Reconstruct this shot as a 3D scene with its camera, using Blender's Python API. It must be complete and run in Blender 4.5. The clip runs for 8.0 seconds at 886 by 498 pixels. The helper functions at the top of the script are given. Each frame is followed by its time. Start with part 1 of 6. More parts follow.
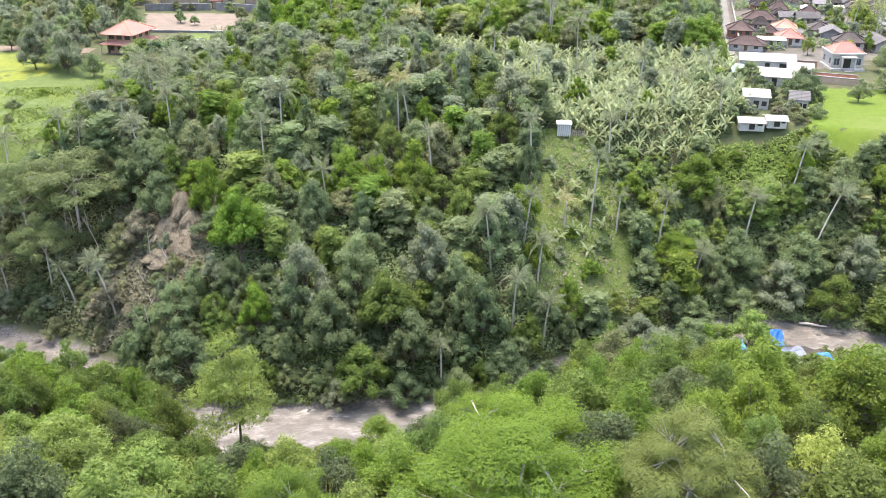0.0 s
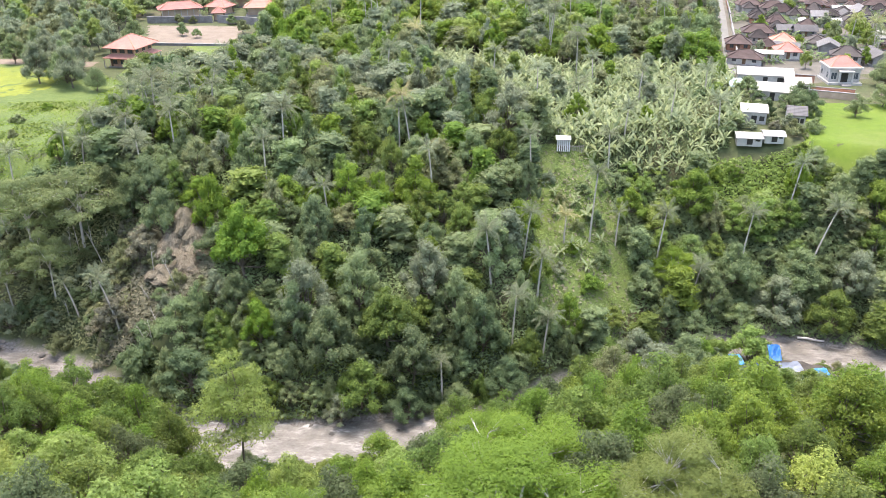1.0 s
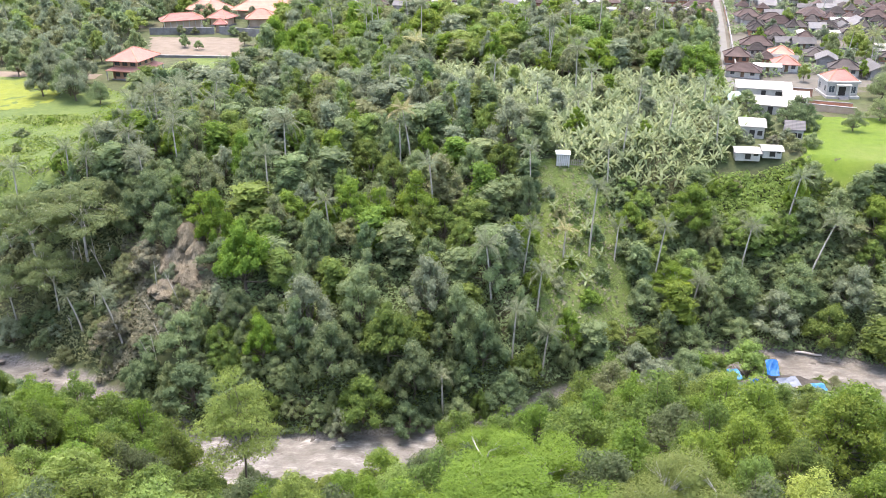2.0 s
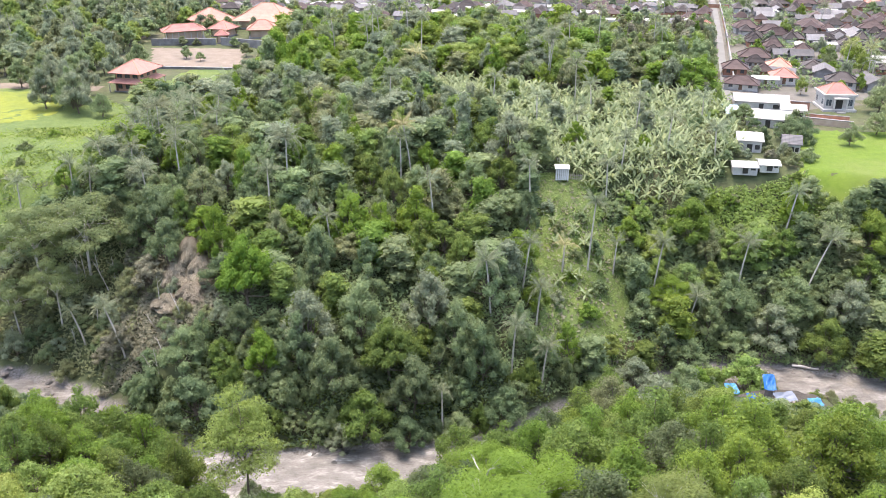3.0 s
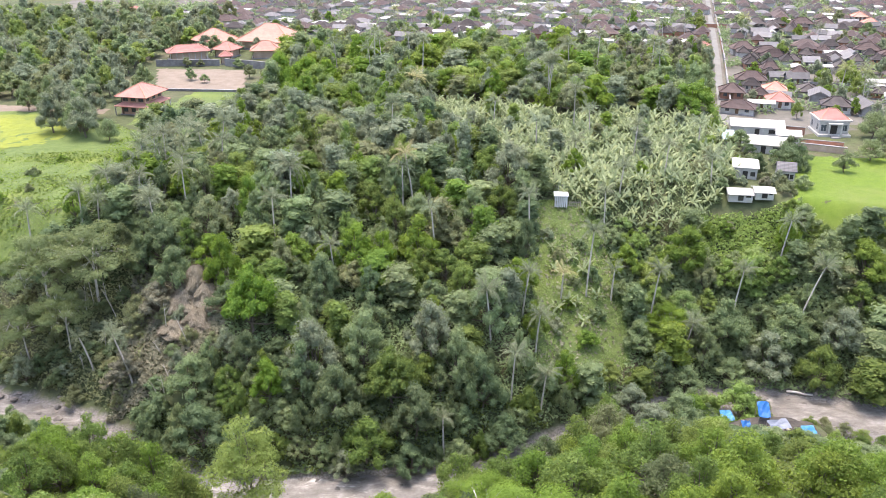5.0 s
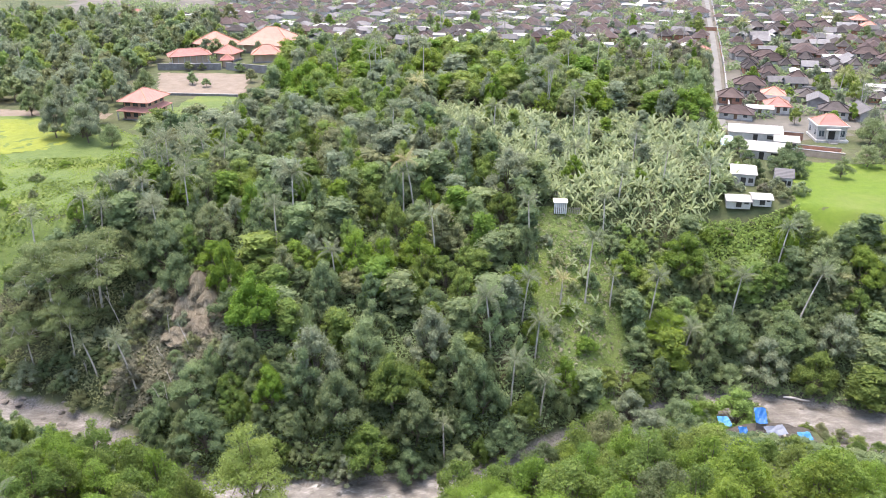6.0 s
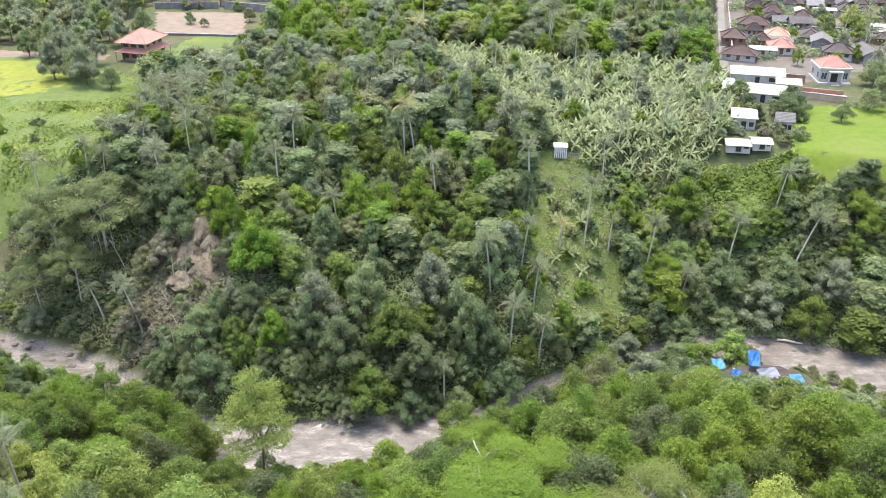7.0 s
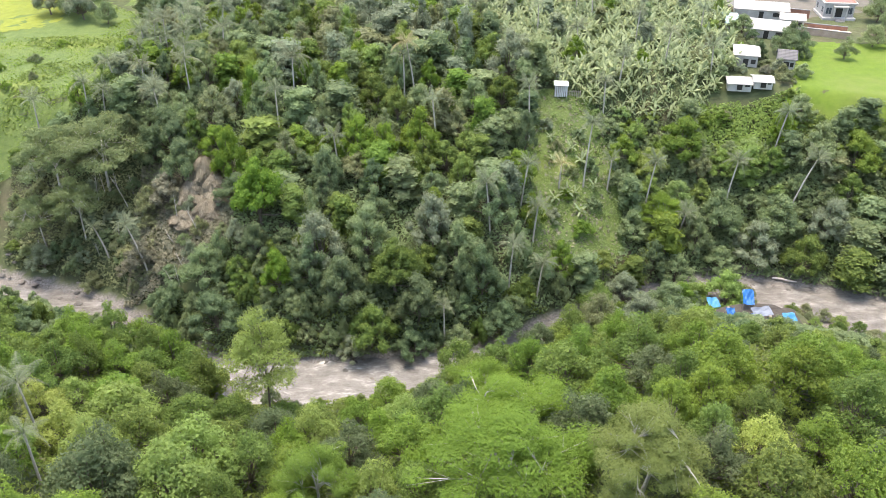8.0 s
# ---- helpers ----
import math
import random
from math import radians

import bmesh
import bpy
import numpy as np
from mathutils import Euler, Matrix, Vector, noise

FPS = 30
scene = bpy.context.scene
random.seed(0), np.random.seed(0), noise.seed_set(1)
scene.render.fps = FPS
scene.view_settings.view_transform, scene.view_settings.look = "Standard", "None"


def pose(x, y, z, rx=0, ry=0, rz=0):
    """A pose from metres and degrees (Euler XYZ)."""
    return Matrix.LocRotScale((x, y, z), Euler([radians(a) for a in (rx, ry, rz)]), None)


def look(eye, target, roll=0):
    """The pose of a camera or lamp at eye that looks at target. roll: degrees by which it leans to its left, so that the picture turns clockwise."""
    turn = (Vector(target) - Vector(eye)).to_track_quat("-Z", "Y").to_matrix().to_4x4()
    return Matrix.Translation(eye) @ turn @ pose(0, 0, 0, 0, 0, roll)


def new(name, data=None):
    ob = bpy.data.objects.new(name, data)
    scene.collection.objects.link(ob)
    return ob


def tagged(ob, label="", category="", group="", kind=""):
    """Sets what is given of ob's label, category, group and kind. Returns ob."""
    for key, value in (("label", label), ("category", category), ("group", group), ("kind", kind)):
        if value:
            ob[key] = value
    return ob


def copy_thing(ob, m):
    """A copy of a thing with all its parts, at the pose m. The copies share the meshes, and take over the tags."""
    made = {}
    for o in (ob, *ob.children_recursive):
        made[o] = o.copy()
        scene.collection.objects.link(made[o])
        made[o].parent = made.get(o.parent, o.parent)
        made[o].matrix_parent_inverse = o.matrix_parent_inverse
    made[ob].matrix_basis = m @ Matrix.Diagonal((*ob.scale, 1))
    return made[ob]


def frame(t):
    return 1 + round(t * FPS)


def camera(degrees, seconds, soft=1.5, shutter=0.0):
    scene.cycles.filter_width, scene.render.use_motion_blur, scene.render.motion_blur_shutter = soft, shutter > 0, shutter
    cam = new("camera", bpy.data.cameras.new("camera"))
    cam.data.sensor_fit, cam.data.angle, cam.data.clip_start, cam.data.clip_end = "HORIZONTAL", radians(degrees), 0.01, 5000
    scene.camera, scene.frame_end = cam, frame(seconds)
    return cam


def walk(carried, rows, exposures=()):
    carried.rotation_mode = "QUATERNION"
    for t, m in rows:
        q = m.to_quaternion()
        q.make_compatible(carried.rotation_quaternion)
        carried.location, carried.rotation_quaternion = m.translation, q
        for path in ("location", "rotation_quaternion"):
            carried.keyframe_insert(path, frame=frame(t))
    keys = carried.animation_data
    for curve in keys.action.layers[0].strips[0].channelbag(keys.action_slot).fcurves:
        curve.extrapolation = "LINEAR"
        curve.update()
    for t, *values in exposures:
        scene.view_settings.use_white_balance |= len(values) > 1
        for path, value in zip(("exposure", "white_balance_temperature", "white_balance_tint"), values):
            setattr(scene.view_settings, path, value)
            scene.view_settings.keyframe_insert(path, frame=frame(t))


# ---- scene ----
# ---- camera and walk ----
cam = camera(54.69, 8.0, soft=0.9)


def eye_to(x, y, z, yaw, pitch, roll):
    """Pose from a place and yaw (to the left), pitch (up) and roll in degrees."""
    a, p = radians(yaw), radians(pitch)
    ahead = Vector((-math.sin(a) * math.cos(p), math.cos(a) * math.cos(p), math.sin(p)))
    return look((x, y, z), Vector((x, y, z)) + ahead * 100, roll)


walk(cam, [
    (0, eye_to(0.00, 0.00, 54.00, -0.000, -25.029, -0.164)),
    (0.5, eye_to(-0.04, -0.32, 55.08, 0.015, -24.817, -0.165)),
    (1, eye_to(-0.06, -0.62, 56.16, 0.013, -24.606, -0.162)),
    (1.5, eye_to(-0.10, -0.89, 57.25, 0.021, -24.405, -0.153)),
    (3, eye_to(-0.22, -1.78, 60.63, -0.004, -23.899, -0.060)),
    (3.5, eye_to(-0.28, -2.18, 61.87, -0.002, -23.705, -0.044)),
    (4, eye_to(-0.35, -2.60, 63.11, -0.006, -23.559, -0.021)),
    (4.5, eye_to(-0.41, -3.02, 64.33, -0.008, -23.409, 0.004)),
    (5.8, eye_to(-0.50, -4.13, 67.10, 0.001, -23.240, 0.048)),
    (6, eye_to(-0.51, -4.30, 67.53, 0.002, -23.368, 0.053)),
    (6.2, eye_to(-0.51, -4.50, 67.95, 0.008, -23.980, 0.054)),
    (6.5, eye_to(-0.52, -4.81, 68.57, 0.017, -25.284, 0.056)),
    (7, eye_to(-0.54, -5.24, 69.66, 0.025, -27.548, 0.063)),
    (7.5, eye_to(-0.54, -5.62, 70.85, 0.027, -30.135, 0.079)),
    (8, eye_to(-0.56, -5.96, 72.07, 0.026, -32.166, 0.086)),
], exposures=[(0.0, 2.14, 6950, 13), (4.0, 2.06, 6800, 16), (6.5, 2.0, 6800, 14.5), (8.0, 2.02, 7000, 10.5)])

# ---- world and sun ----
SUN_ELEVATION, SUN_FROM = 79.0, (-0.5, 0.86)   # the sun stands nearly overhead, a little beyond the valley
world = bpy.data.worlds.new("sky")
scene.world = world
world.use_nodes = True
wn = world.node_tree.nodes
sky = wn.new("ShaderNodeTexSky")
sky.sky_type, sky.sun_disc = "NISHITA", False
sky.sun_elevation = radians(SUN_ELEVATION)
sky.sun_rotation = math.atan2(SUN_FROM[0], SUN_FROM[1])
sky.dust_density, sky.air_density = 3.0, 1.0
wn["Background"].inputs[1].default_value = 0.15
world.node_tree.links.new(sky.outputs[0], wn["Background"].inputs[0])

sun = new("sun", bpy.data.lights.new("sun", "SUN"))
sun.data.energy, sun.data.angle, sun.data.color = 1.15, radians(24.0), (1.0, 0.96, 0.9)
c_el = math.cos(radians(SUN_ELEVATION))
sun.matrix_world = look((SUN_FROM[0] * c_el * 500, SUN_FROM[1] * c_el * 500, math.sin(radians(SUN_ELEVATION)) * 500), (0, 0, 0))

# ---- materials ----
def material(name, build):
    m = bpy.data.materials.new(name)
    m.use_nodes = True
    nt = m.node_tree
    nt.nodes.clear()
    out = nt.nodes.new("ShaderNodeOutputMaterial")
    nt.links.new(build(nt), out.inputs[0])
    return m


def ramp_node(nt, source, stops):
    r = nt.nodes.new("ShaderNodeValToRGB")
    while len(r.color_ramp.elements) < len(stops):
        r.color_ramp.elements.new(0.5)
    for e, (p, c) in zip(r.color_ramp.elements, stops):
        e.position, e.color = p, (*c, 1)
    nt.links.new(source, r.inputs[0])
    return r.outputs[0]


def noise_node(nt, scale, detail=4.0, rough=0.6, space="Object", vector=None):
    n = nt.nodes.new("ShaderNodeTexNoise")
    n.inputs["Scale"].default_value = scale
    n.inputs["Detail"].default_value = detail
    n.inputs["Roughness"].default_value = rough
    if vector is None:
        tc = nt.nodes.new("ShaderNodeTexCoord")
        vector = tc.outputs[space]
    nt.links.new(vector, n.inputs["Vector"])
    return n.outputs["Fac"]


def mixed(nt, a, b, fac, kind="MIX"):
    m = nt.nodes.new("ShaderNodeMixRGB")
    m.blend_type = kind
    for socket, v in ((m.inputs[0], fac), (m.inputs[1], a), (m.inputs[2], b)):
        if isinstance(v, (int, float)):
            socket.default_value = v
        elif isinstance(v, tuple):
            socket.default_value = (*v, 1)
        else:
            nt.links.new(v, socket)
    return m.outputs[0]


def shift_colour(nt, colour, hue, sat, value):
    h = nt.nodes.new("ShaderNodeHueSaturation")
    for key, v in (("Hue", hue), ("Saturation", sat), ("Value", value), ("Color", colour)):
        if isinstance(v, (int, float)):
            h.inputs[key].default_value = v
        elif isinstance(v, tuple):
            h.inputs[key].default_value = (*v, 1)
        else:
            nt.links.new(v, h.inputs[key])
    return h.outputs[0]


def scaled_value(nt, source, low, high):
    m = nt.nodes.new("ShaderNodeMapRange")
    m.inputs["To Min"].default_value, m.inputs["To Max"].default_value = low, high
    nt.links.new(source, m.inputs["Value"])
    return m.outputs[0]


def surface(nt, colour, rough=0.85, bump=None, bump_distance=0.05, metal=0.0, spec=0.3):
    p = nt.nodes.new("ShaderNodeBsdfPrincipled")
    if isinstance(colour, tuple):
        p.inputs["Base Color"].default_value = (*colour, 1)
    else:
        nt.links.new(colour, p.inputs["Base Color"])
    p.inputs["Roughness"].default_value = rough
    p.inputs["Metallic"].default_value = metal
    p.inputs["Specular IOR Level"].default_value = spec
    if bump is not None:
        b = nt.nodes.new("ShaderNodeBump")
        b.inputs["Distance"].default_value = bump_distance
        b.inputs["Strength"].default_value = 0.8
        nt.links.new(bump, b.inputs["Height"])
        nt.links.new(b.outputs[0], p.inputs["Normal"])
    return p.outputs[0]


def leaf_material(name, dark, light, see_through=0.3, gloss=0.6, spread=0.04, sat=0.8):
    """Foliage: each leaf its own tone, each plant its own hue, half a thin leaf's light comes through."""
    def build(nt):
        geo = nt.nodes.new("ShaderNodeNewGeometry")
        info = nt.nodes.new("ShaderNodeObjectInfo")
        colour = mixed(nt, dark, light, geo.outputs["Random Per Island"])
        patch, fleck = noise_node(nt, 0.35, 2.0, 0.5), noise_node(nt, 7.0, 3.0, 0.75)
        colour = mixed(nt, colour, light, scaled_value(nt, patch, -0.25, 0.55))
        colour = mixed(nt, colour, dark, ramp_node(nt, fleck, [(0.36, (0.6, 0.6, 0.6)), (0.56, (0, 0, 0))]))
        hue = scaled_value(nt, info.outputs["Random"], 0.5 - spread * 0.5, 0.5 + spread * 0.2)
        wob = nt.nodes.new("ShaderNodeMath")
        wob.operation = "FRACT"
        mul = nt.nodes.new("ShaderNodeMath")
        mul.operation = "MULTIPLY"
        mul.inputs[1].default_value = 7.31
        nt.links.new(info.outputs["Random"], mul.inputs[0])
        nt.links.new(mul.outputs[0], wob.inputs[0])
        value = scaled_value(nt, wob.outputs[0], 1.12, 1.42)
        colour = shift_colour(nt, colour, hue, sat, value)
        p = nt.nodes.new("ShaderNodeBsdfPrincipled")
        nt.links.new(colour, p.inputs["Base Color"])
        p.inputs["Roughness"].default_value = gloss
        p.inputs["Specular IOR Level"].default_value = 0.12
        curl = nt.nodes.new("ShaderNodeBump")
        curl.inputs["Distance"].default_value, curl.inputs["Strength"].default_value = 0.12, 0.55
        nt.links.new(fleck, curl.inputs["Height"])
        nt.links.new(curl.outputs[0], p.inputs["Normal"])
        t = nt.nodes.new("ShaderNodeBsdfTranslucent")
        nt.links.new(shift_colour(nt, colour, 0.48, 1.1, 1.35), t.inputs[0])
        mix = nt.nodes.new("ShaderNodeMixShader")
        mix.inputs[0].default_value = see_through
        nt.links.new(p.outputs[0], mix.inputs[1])
        nt.links.new(t.outputs[0], mix.inputs[2])
        return mix.outputs[0]
    return material(name, build)


def plain(name, dark, light, scale=1.0, rough=0.85, bump=0.02, vary=0.0, metal=0.0):
    """A surface of two tones with a coarse and a fine grain; vary: how far each copy differs."""
    def build(nt):
        coarse, fine = noise_node(nt, scale, 3.0), noise_node(nt, scale * 9, 4.0, 0.7)
        colour = mixed(nt, dark, light, scaled_value(nt, coarse, -0.5, 1.5))
        colour = mixed(nt, colour, dark, scaled_value(nt, fine, -0.4, 0.8))
        if vary:
            info = nt.nodes.new("ShaderNodeObjectInfo")
            colour = shift_colour(nt, colour, scaled_value(nt, info.outputs["Random"], 0.5 - vary * 0.05, 0.5 + vary * 0.05), 1.0,
                                  scaled_value(nt, info.outputs["Random"], 1 - vary, 1 + vary))
        return surface(nt, colour, rough, fine, bump, metal)
    return material(name, build)


def ground_look(nt):
    coarse, mid, fine = noise_node(nt, 0.045, 4), noise_node(nt, 0.4, 5, 0.65), noise_node(nt, 3.0, 4, 0.7)
    green = ramp_node(nt, mid, [(0.25, (0.035, 0.046, 0.02)), (0.5, (0.06, 0.08, 0.03)), (0.75, (0.095, 0.115, 0.046))])
    earth = ramp_node(nt, fine, [(0.3, (0.07, 0.05, 0.034)), (0.7, (0.2, 0.155, 0.11))])
    colour = mixed(nt, green, earth, ramp_node(nt, coarse, [(0.5, (0.1, 0.1, 0.1)), (0.7, (0.75, 0.75, 0.75))]))
    # river gravel where the bed and its banks lie low
    tc = nt.nodes.new("ShaderNodeTexCoord")
    parts = nt.nodes.new("ShaderNodeSeparateXYZ")
    nt.links.new(tc.outputs["Object"], parts.inputs[0])
    height = nt.nodes.new("ShaderNodeMath")
    height.operation = "MULTIPLY_ADD"
    height.inputs[1].default_value, height.inputs[2].default_value = 0.25, 7.55
    nt.links.new(parts.outputs[2], height.inputs[0])
    uneven = nt.nodes.new("ShaderNodeMath")
    uneven.operation = "ADD"
    nt.links.new(height.outputs[0], uneven.inputs[0])
    nt.links.new(scaled_value(nt, mid, -0.3, 0.3), uneven.inputs[1])
    stones = ramp_node(nt, fine, [(0.3, (0.08, 0.07, 0.06)), (0.5, (0.17, 0.155, 0.135)), (0.7, (0.3, 0.275, 0.245))])
    colour = mixed(nt, stones, colour, ramp_node(nt, uneven.outputs[0], [(0.3, (0, 0, 0)), (0.55, (1, 1, 1))]))
    return surface(nt, colour, 0.95, mid, 0.4)


def field_look(low, high, dry):
    def build(nt):
        coarse, mid, fine = noise_node(nt, 0.07, 3), noise_node(nt, 0.5, 5, 0.65), noise_node(nt, 5.0, 4, 0.7)
        colour = ramp_node(nt, mid, [(0.3, low), (0.7, high)])
        colour = mixed(nt, colour, dry, ramp_node(nt, coarse, [(0.5, (0, 0, 0)), (0.72, (0.7, 0.7, 0.7))]))
        colour = mixed(nt, colour, low, scaled_value(nt, fine, -0.3, 0.7))
        return surface(nt, colour, 0.9, fine, 0.25)
    return build


def water_look(nt):
    tc = nt.nodes.new("ShaderNodeTexCoord")
    map_ = nt.nodes.new("ShaderNodeMapping")
    map_.inputs["Scale"].default_value = (0.45, 1.1, 1.0)
    nt.links.new(tc.outputs["Object"], map_.inputs[0])
    wave = noise_node(nt, 0.55, 8, 0.72, vector=map_.outputs[0])
    rip = noise_node(nt, 2.6, 5, 0.7, vector=map_.outputs[0])
    colour = ramp_node(nt, wave, [(0.36, (0.12, 0.11, 0.096)), (0.52, (0.2, 0.187, 0.168)), (0.61, (0.32, 0.305, 0.28)), (0.67, (0.6, 0.59, 0.56))])
    calm = ramp_node(nt, wave, [(0.3, (0.08, 0.07, 0.058)), (0.5, (0.155, 0.14, 0.12)), (0.66, (0.26, 0.24, 0.215))])
    parts = nt.nodes.new("ShaderNodeSeparateXYZ")
    nt.links.new(tc.outputs["Object"], parts.inputs[0])
    along = nt.nodes.new("ShaderNodeMapRange")
    along.inputs["From Min"].default_value, along.inputs["From Max"].default_value = -100, 100
    nt.links.new(parts.outputs[0], along.inputs["Value"])
    rapids = ramp_node(nt, along.outputs[0], [(0.22, (0.1, 0.1, 0.1)), (0.3, (1, 1, 1)), (0.48, (1, 1, 1)), (0.6, (0.15, 0.15, 0.15))])
    colour = mixed(nt, calm, colour, rapids)
    colour = mixed(nt, colour, (0.14, 0.13, 0.117), scaled_value(nt, rip, -0.4, 0.5))
    return surface(nt, colour, 0.4, rip, 0.3, spec=0.35)


M_GROUND = material("jungle_floor", ground_look)
M_WATER = material("muddy_water", water_look)
M_PADDY = material("paddy", field_look((0.15, 0.185, 0.026), (0.25, 0.27, 0.042), (0.14, 0.18, 0.04)))
M_PASTURE = material("pasture", field_look((0.075, 0.115, 0.03), (0.135, 0.18, 0.05), (0.2, 0.235, 0.042)))
M_LAWN = material("lawn", field_look((0.085, 0.14, 0.014), (0.135, 0.2, 0.022), (0.16, 0.185, 0.05)))
M_SOIL = plain("bare_soil", (0.15, 0.12, 0.09), (0.25, 0.205, 0.16), 0.25, 0.95, 0.1)
M_SAND = plain("river_gravel", (0.12, 0.105, 0.09), (0.27, 0.24, 0.21), 0.3, 0.95, 0.15)
M_ROCK = plain("dark_rock", (0.06, 0.055, 0.05), (0.26, 0.24, 0.21), 0.6, 0.9, 0.2)
M_ROAD = plain("road", (0.14, 0.138, 0.125), (0.22, 0.215, 0.2), 0.2, 0.9, 0.02)
M_YARD = plain("village_yard", (0.08, 0.075, 0.06), (0.18, 0.165, 0.14), 0.12, 0.95, 0.05)
M_BARK = plain("bark", (0.09, 0.07, 0.05), (0.24, 0.2, 0.16), 1.5, 0.9, 0.05)
M_PALE_BARK = plain("pale_bark", (0.3, 0.27, 0.23), (0.6, 0.57, 0.52), 1.0, 0.85, 0.03)
M_PALM_BARK = plain("palm_bark", (0.33, 0.3, 0.25), (0.58, 0.54, 0.47), 2.0, 0.9, 0.04)
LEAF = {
    # deep, mid, grey, olive: distance haze put into the colour, lifted and duller
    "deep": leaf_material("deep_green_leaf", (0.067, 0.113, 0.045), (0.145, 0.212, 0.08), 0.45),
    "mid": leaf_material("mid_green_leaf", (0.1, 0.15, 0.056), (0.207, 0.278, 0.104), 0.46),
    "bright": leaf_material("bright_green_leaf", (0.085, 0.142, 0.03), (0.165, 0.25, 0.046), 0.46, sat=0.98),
    # lush: mid green for the near bank, without the haze in its colour
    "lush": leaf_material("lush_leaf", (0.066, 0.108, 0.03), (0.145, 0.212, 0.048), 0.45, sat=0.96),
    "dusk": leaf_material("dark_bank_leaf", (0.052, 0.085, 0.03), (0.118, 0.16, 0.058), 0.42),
    "pale": leaf_material("pale_grass", (0.135, 0.2, 0.055), (0.205, 0.28, 0.085), 0.42, 0.65, sat=0.9),
    "vivid": leaf_material("vivid_leaf", (0.068, 0.14, 0.016), (0.148, 0.24, 0.03), 0.42, 0.6, 0.02, sat=0.94),
    "yellow": leaf_material("yellow_green_leaf", (0.16, 0.205, 0.04), (0.27, 0.33, 0.075), 0.42, 0.6, 0.02, sat=0.92),
    "lime": leaf_material("lime_leaf", (0.12, 0.175, 0.048), (0.2, 0.285, 0.072), 0.45, sat=0.95),
    "grey": leaf_material("grey_green_leaf", (0.112, 0.145, 0.08), (0.225, 0.272, 0.15), 0.4, 0.6),
    "olive": leaf_material("olive_leaf", (0.108, 0.128, 0.05), (0.205, 0.238, 0.095), 0.4),
    "feather": leaf_material("feathery_leaf", (0.1, 0.16, 0.033), (0.15, 0.235, 0.04), 0.45, 0.7, 0.02, sat=1.0),
    "tawny": leaf_material("tawny_feathery_leaf", (0.115, 0.15, 0.042), (0.168, 0.21, 0.055), 0.42, 0.7, 0.02, sat=0.92),
    "tier": leaf_material("tiered_leaf", (0.1, 0.142, 0.045), (0.172, 0.228, 0.078), 0.45, 0.7, 0.02),
    "dry": leaf_material("dry_leaf", (0.112, 0.112, 0.064), (0.225, 0.22, 0.13), 0.25, 0.8, 0.03),
    "straw": leaf_material("dead_creeper", (0.115, 0.097, 0.06), (0.23, 0.195, 0.125), 0.15, 0.9, 0.02),
    "palm": leaf_material("palm_frond", (0.085, 0.115, 0.054), (0.205, 0.238, 0.125), 0.3, 0.5),
    "lime_palm": leaf_material("yellow_green_frond", (0.15, 0.18, 0.05), (0.28, 0.32, 0.11), 0.35, 0.55),
    "gold": leaf_material("golden_frond", (0.2, 0.19, 0.06), (0.38, 0.36, 0.15), 0.3, 0.55),
    "banana": leaf_material("banana_leaf", (0.072, 0.118, 0.04), (0.29, 0.35, 0.155), 0.36, 0.45, 0.03),
}

# ---- ground, river, fields, road ----
RIVER_X = [-600, -140, -93, -78, -66, -54, -38, -26, -10, 0, 12, 21, 40, 60, 72, 88, 110, 160, 600]
RIVER_Y = [260, 156, 139.5, 135, 130, 119.5, 110.5, 110, 112, 114, 120, 126, 136, 138, 136, 130, 122, 112, 60]
WATER_Z = -29.5


def river_y(x):
    return float(np.interp(x, RIVER_X, RIVER_Y))


def smooth(a, b, v):
    s = min(1.0, max(0.0, (v - a) / (b - a)))
    return s * s * (3 - 2 * s)


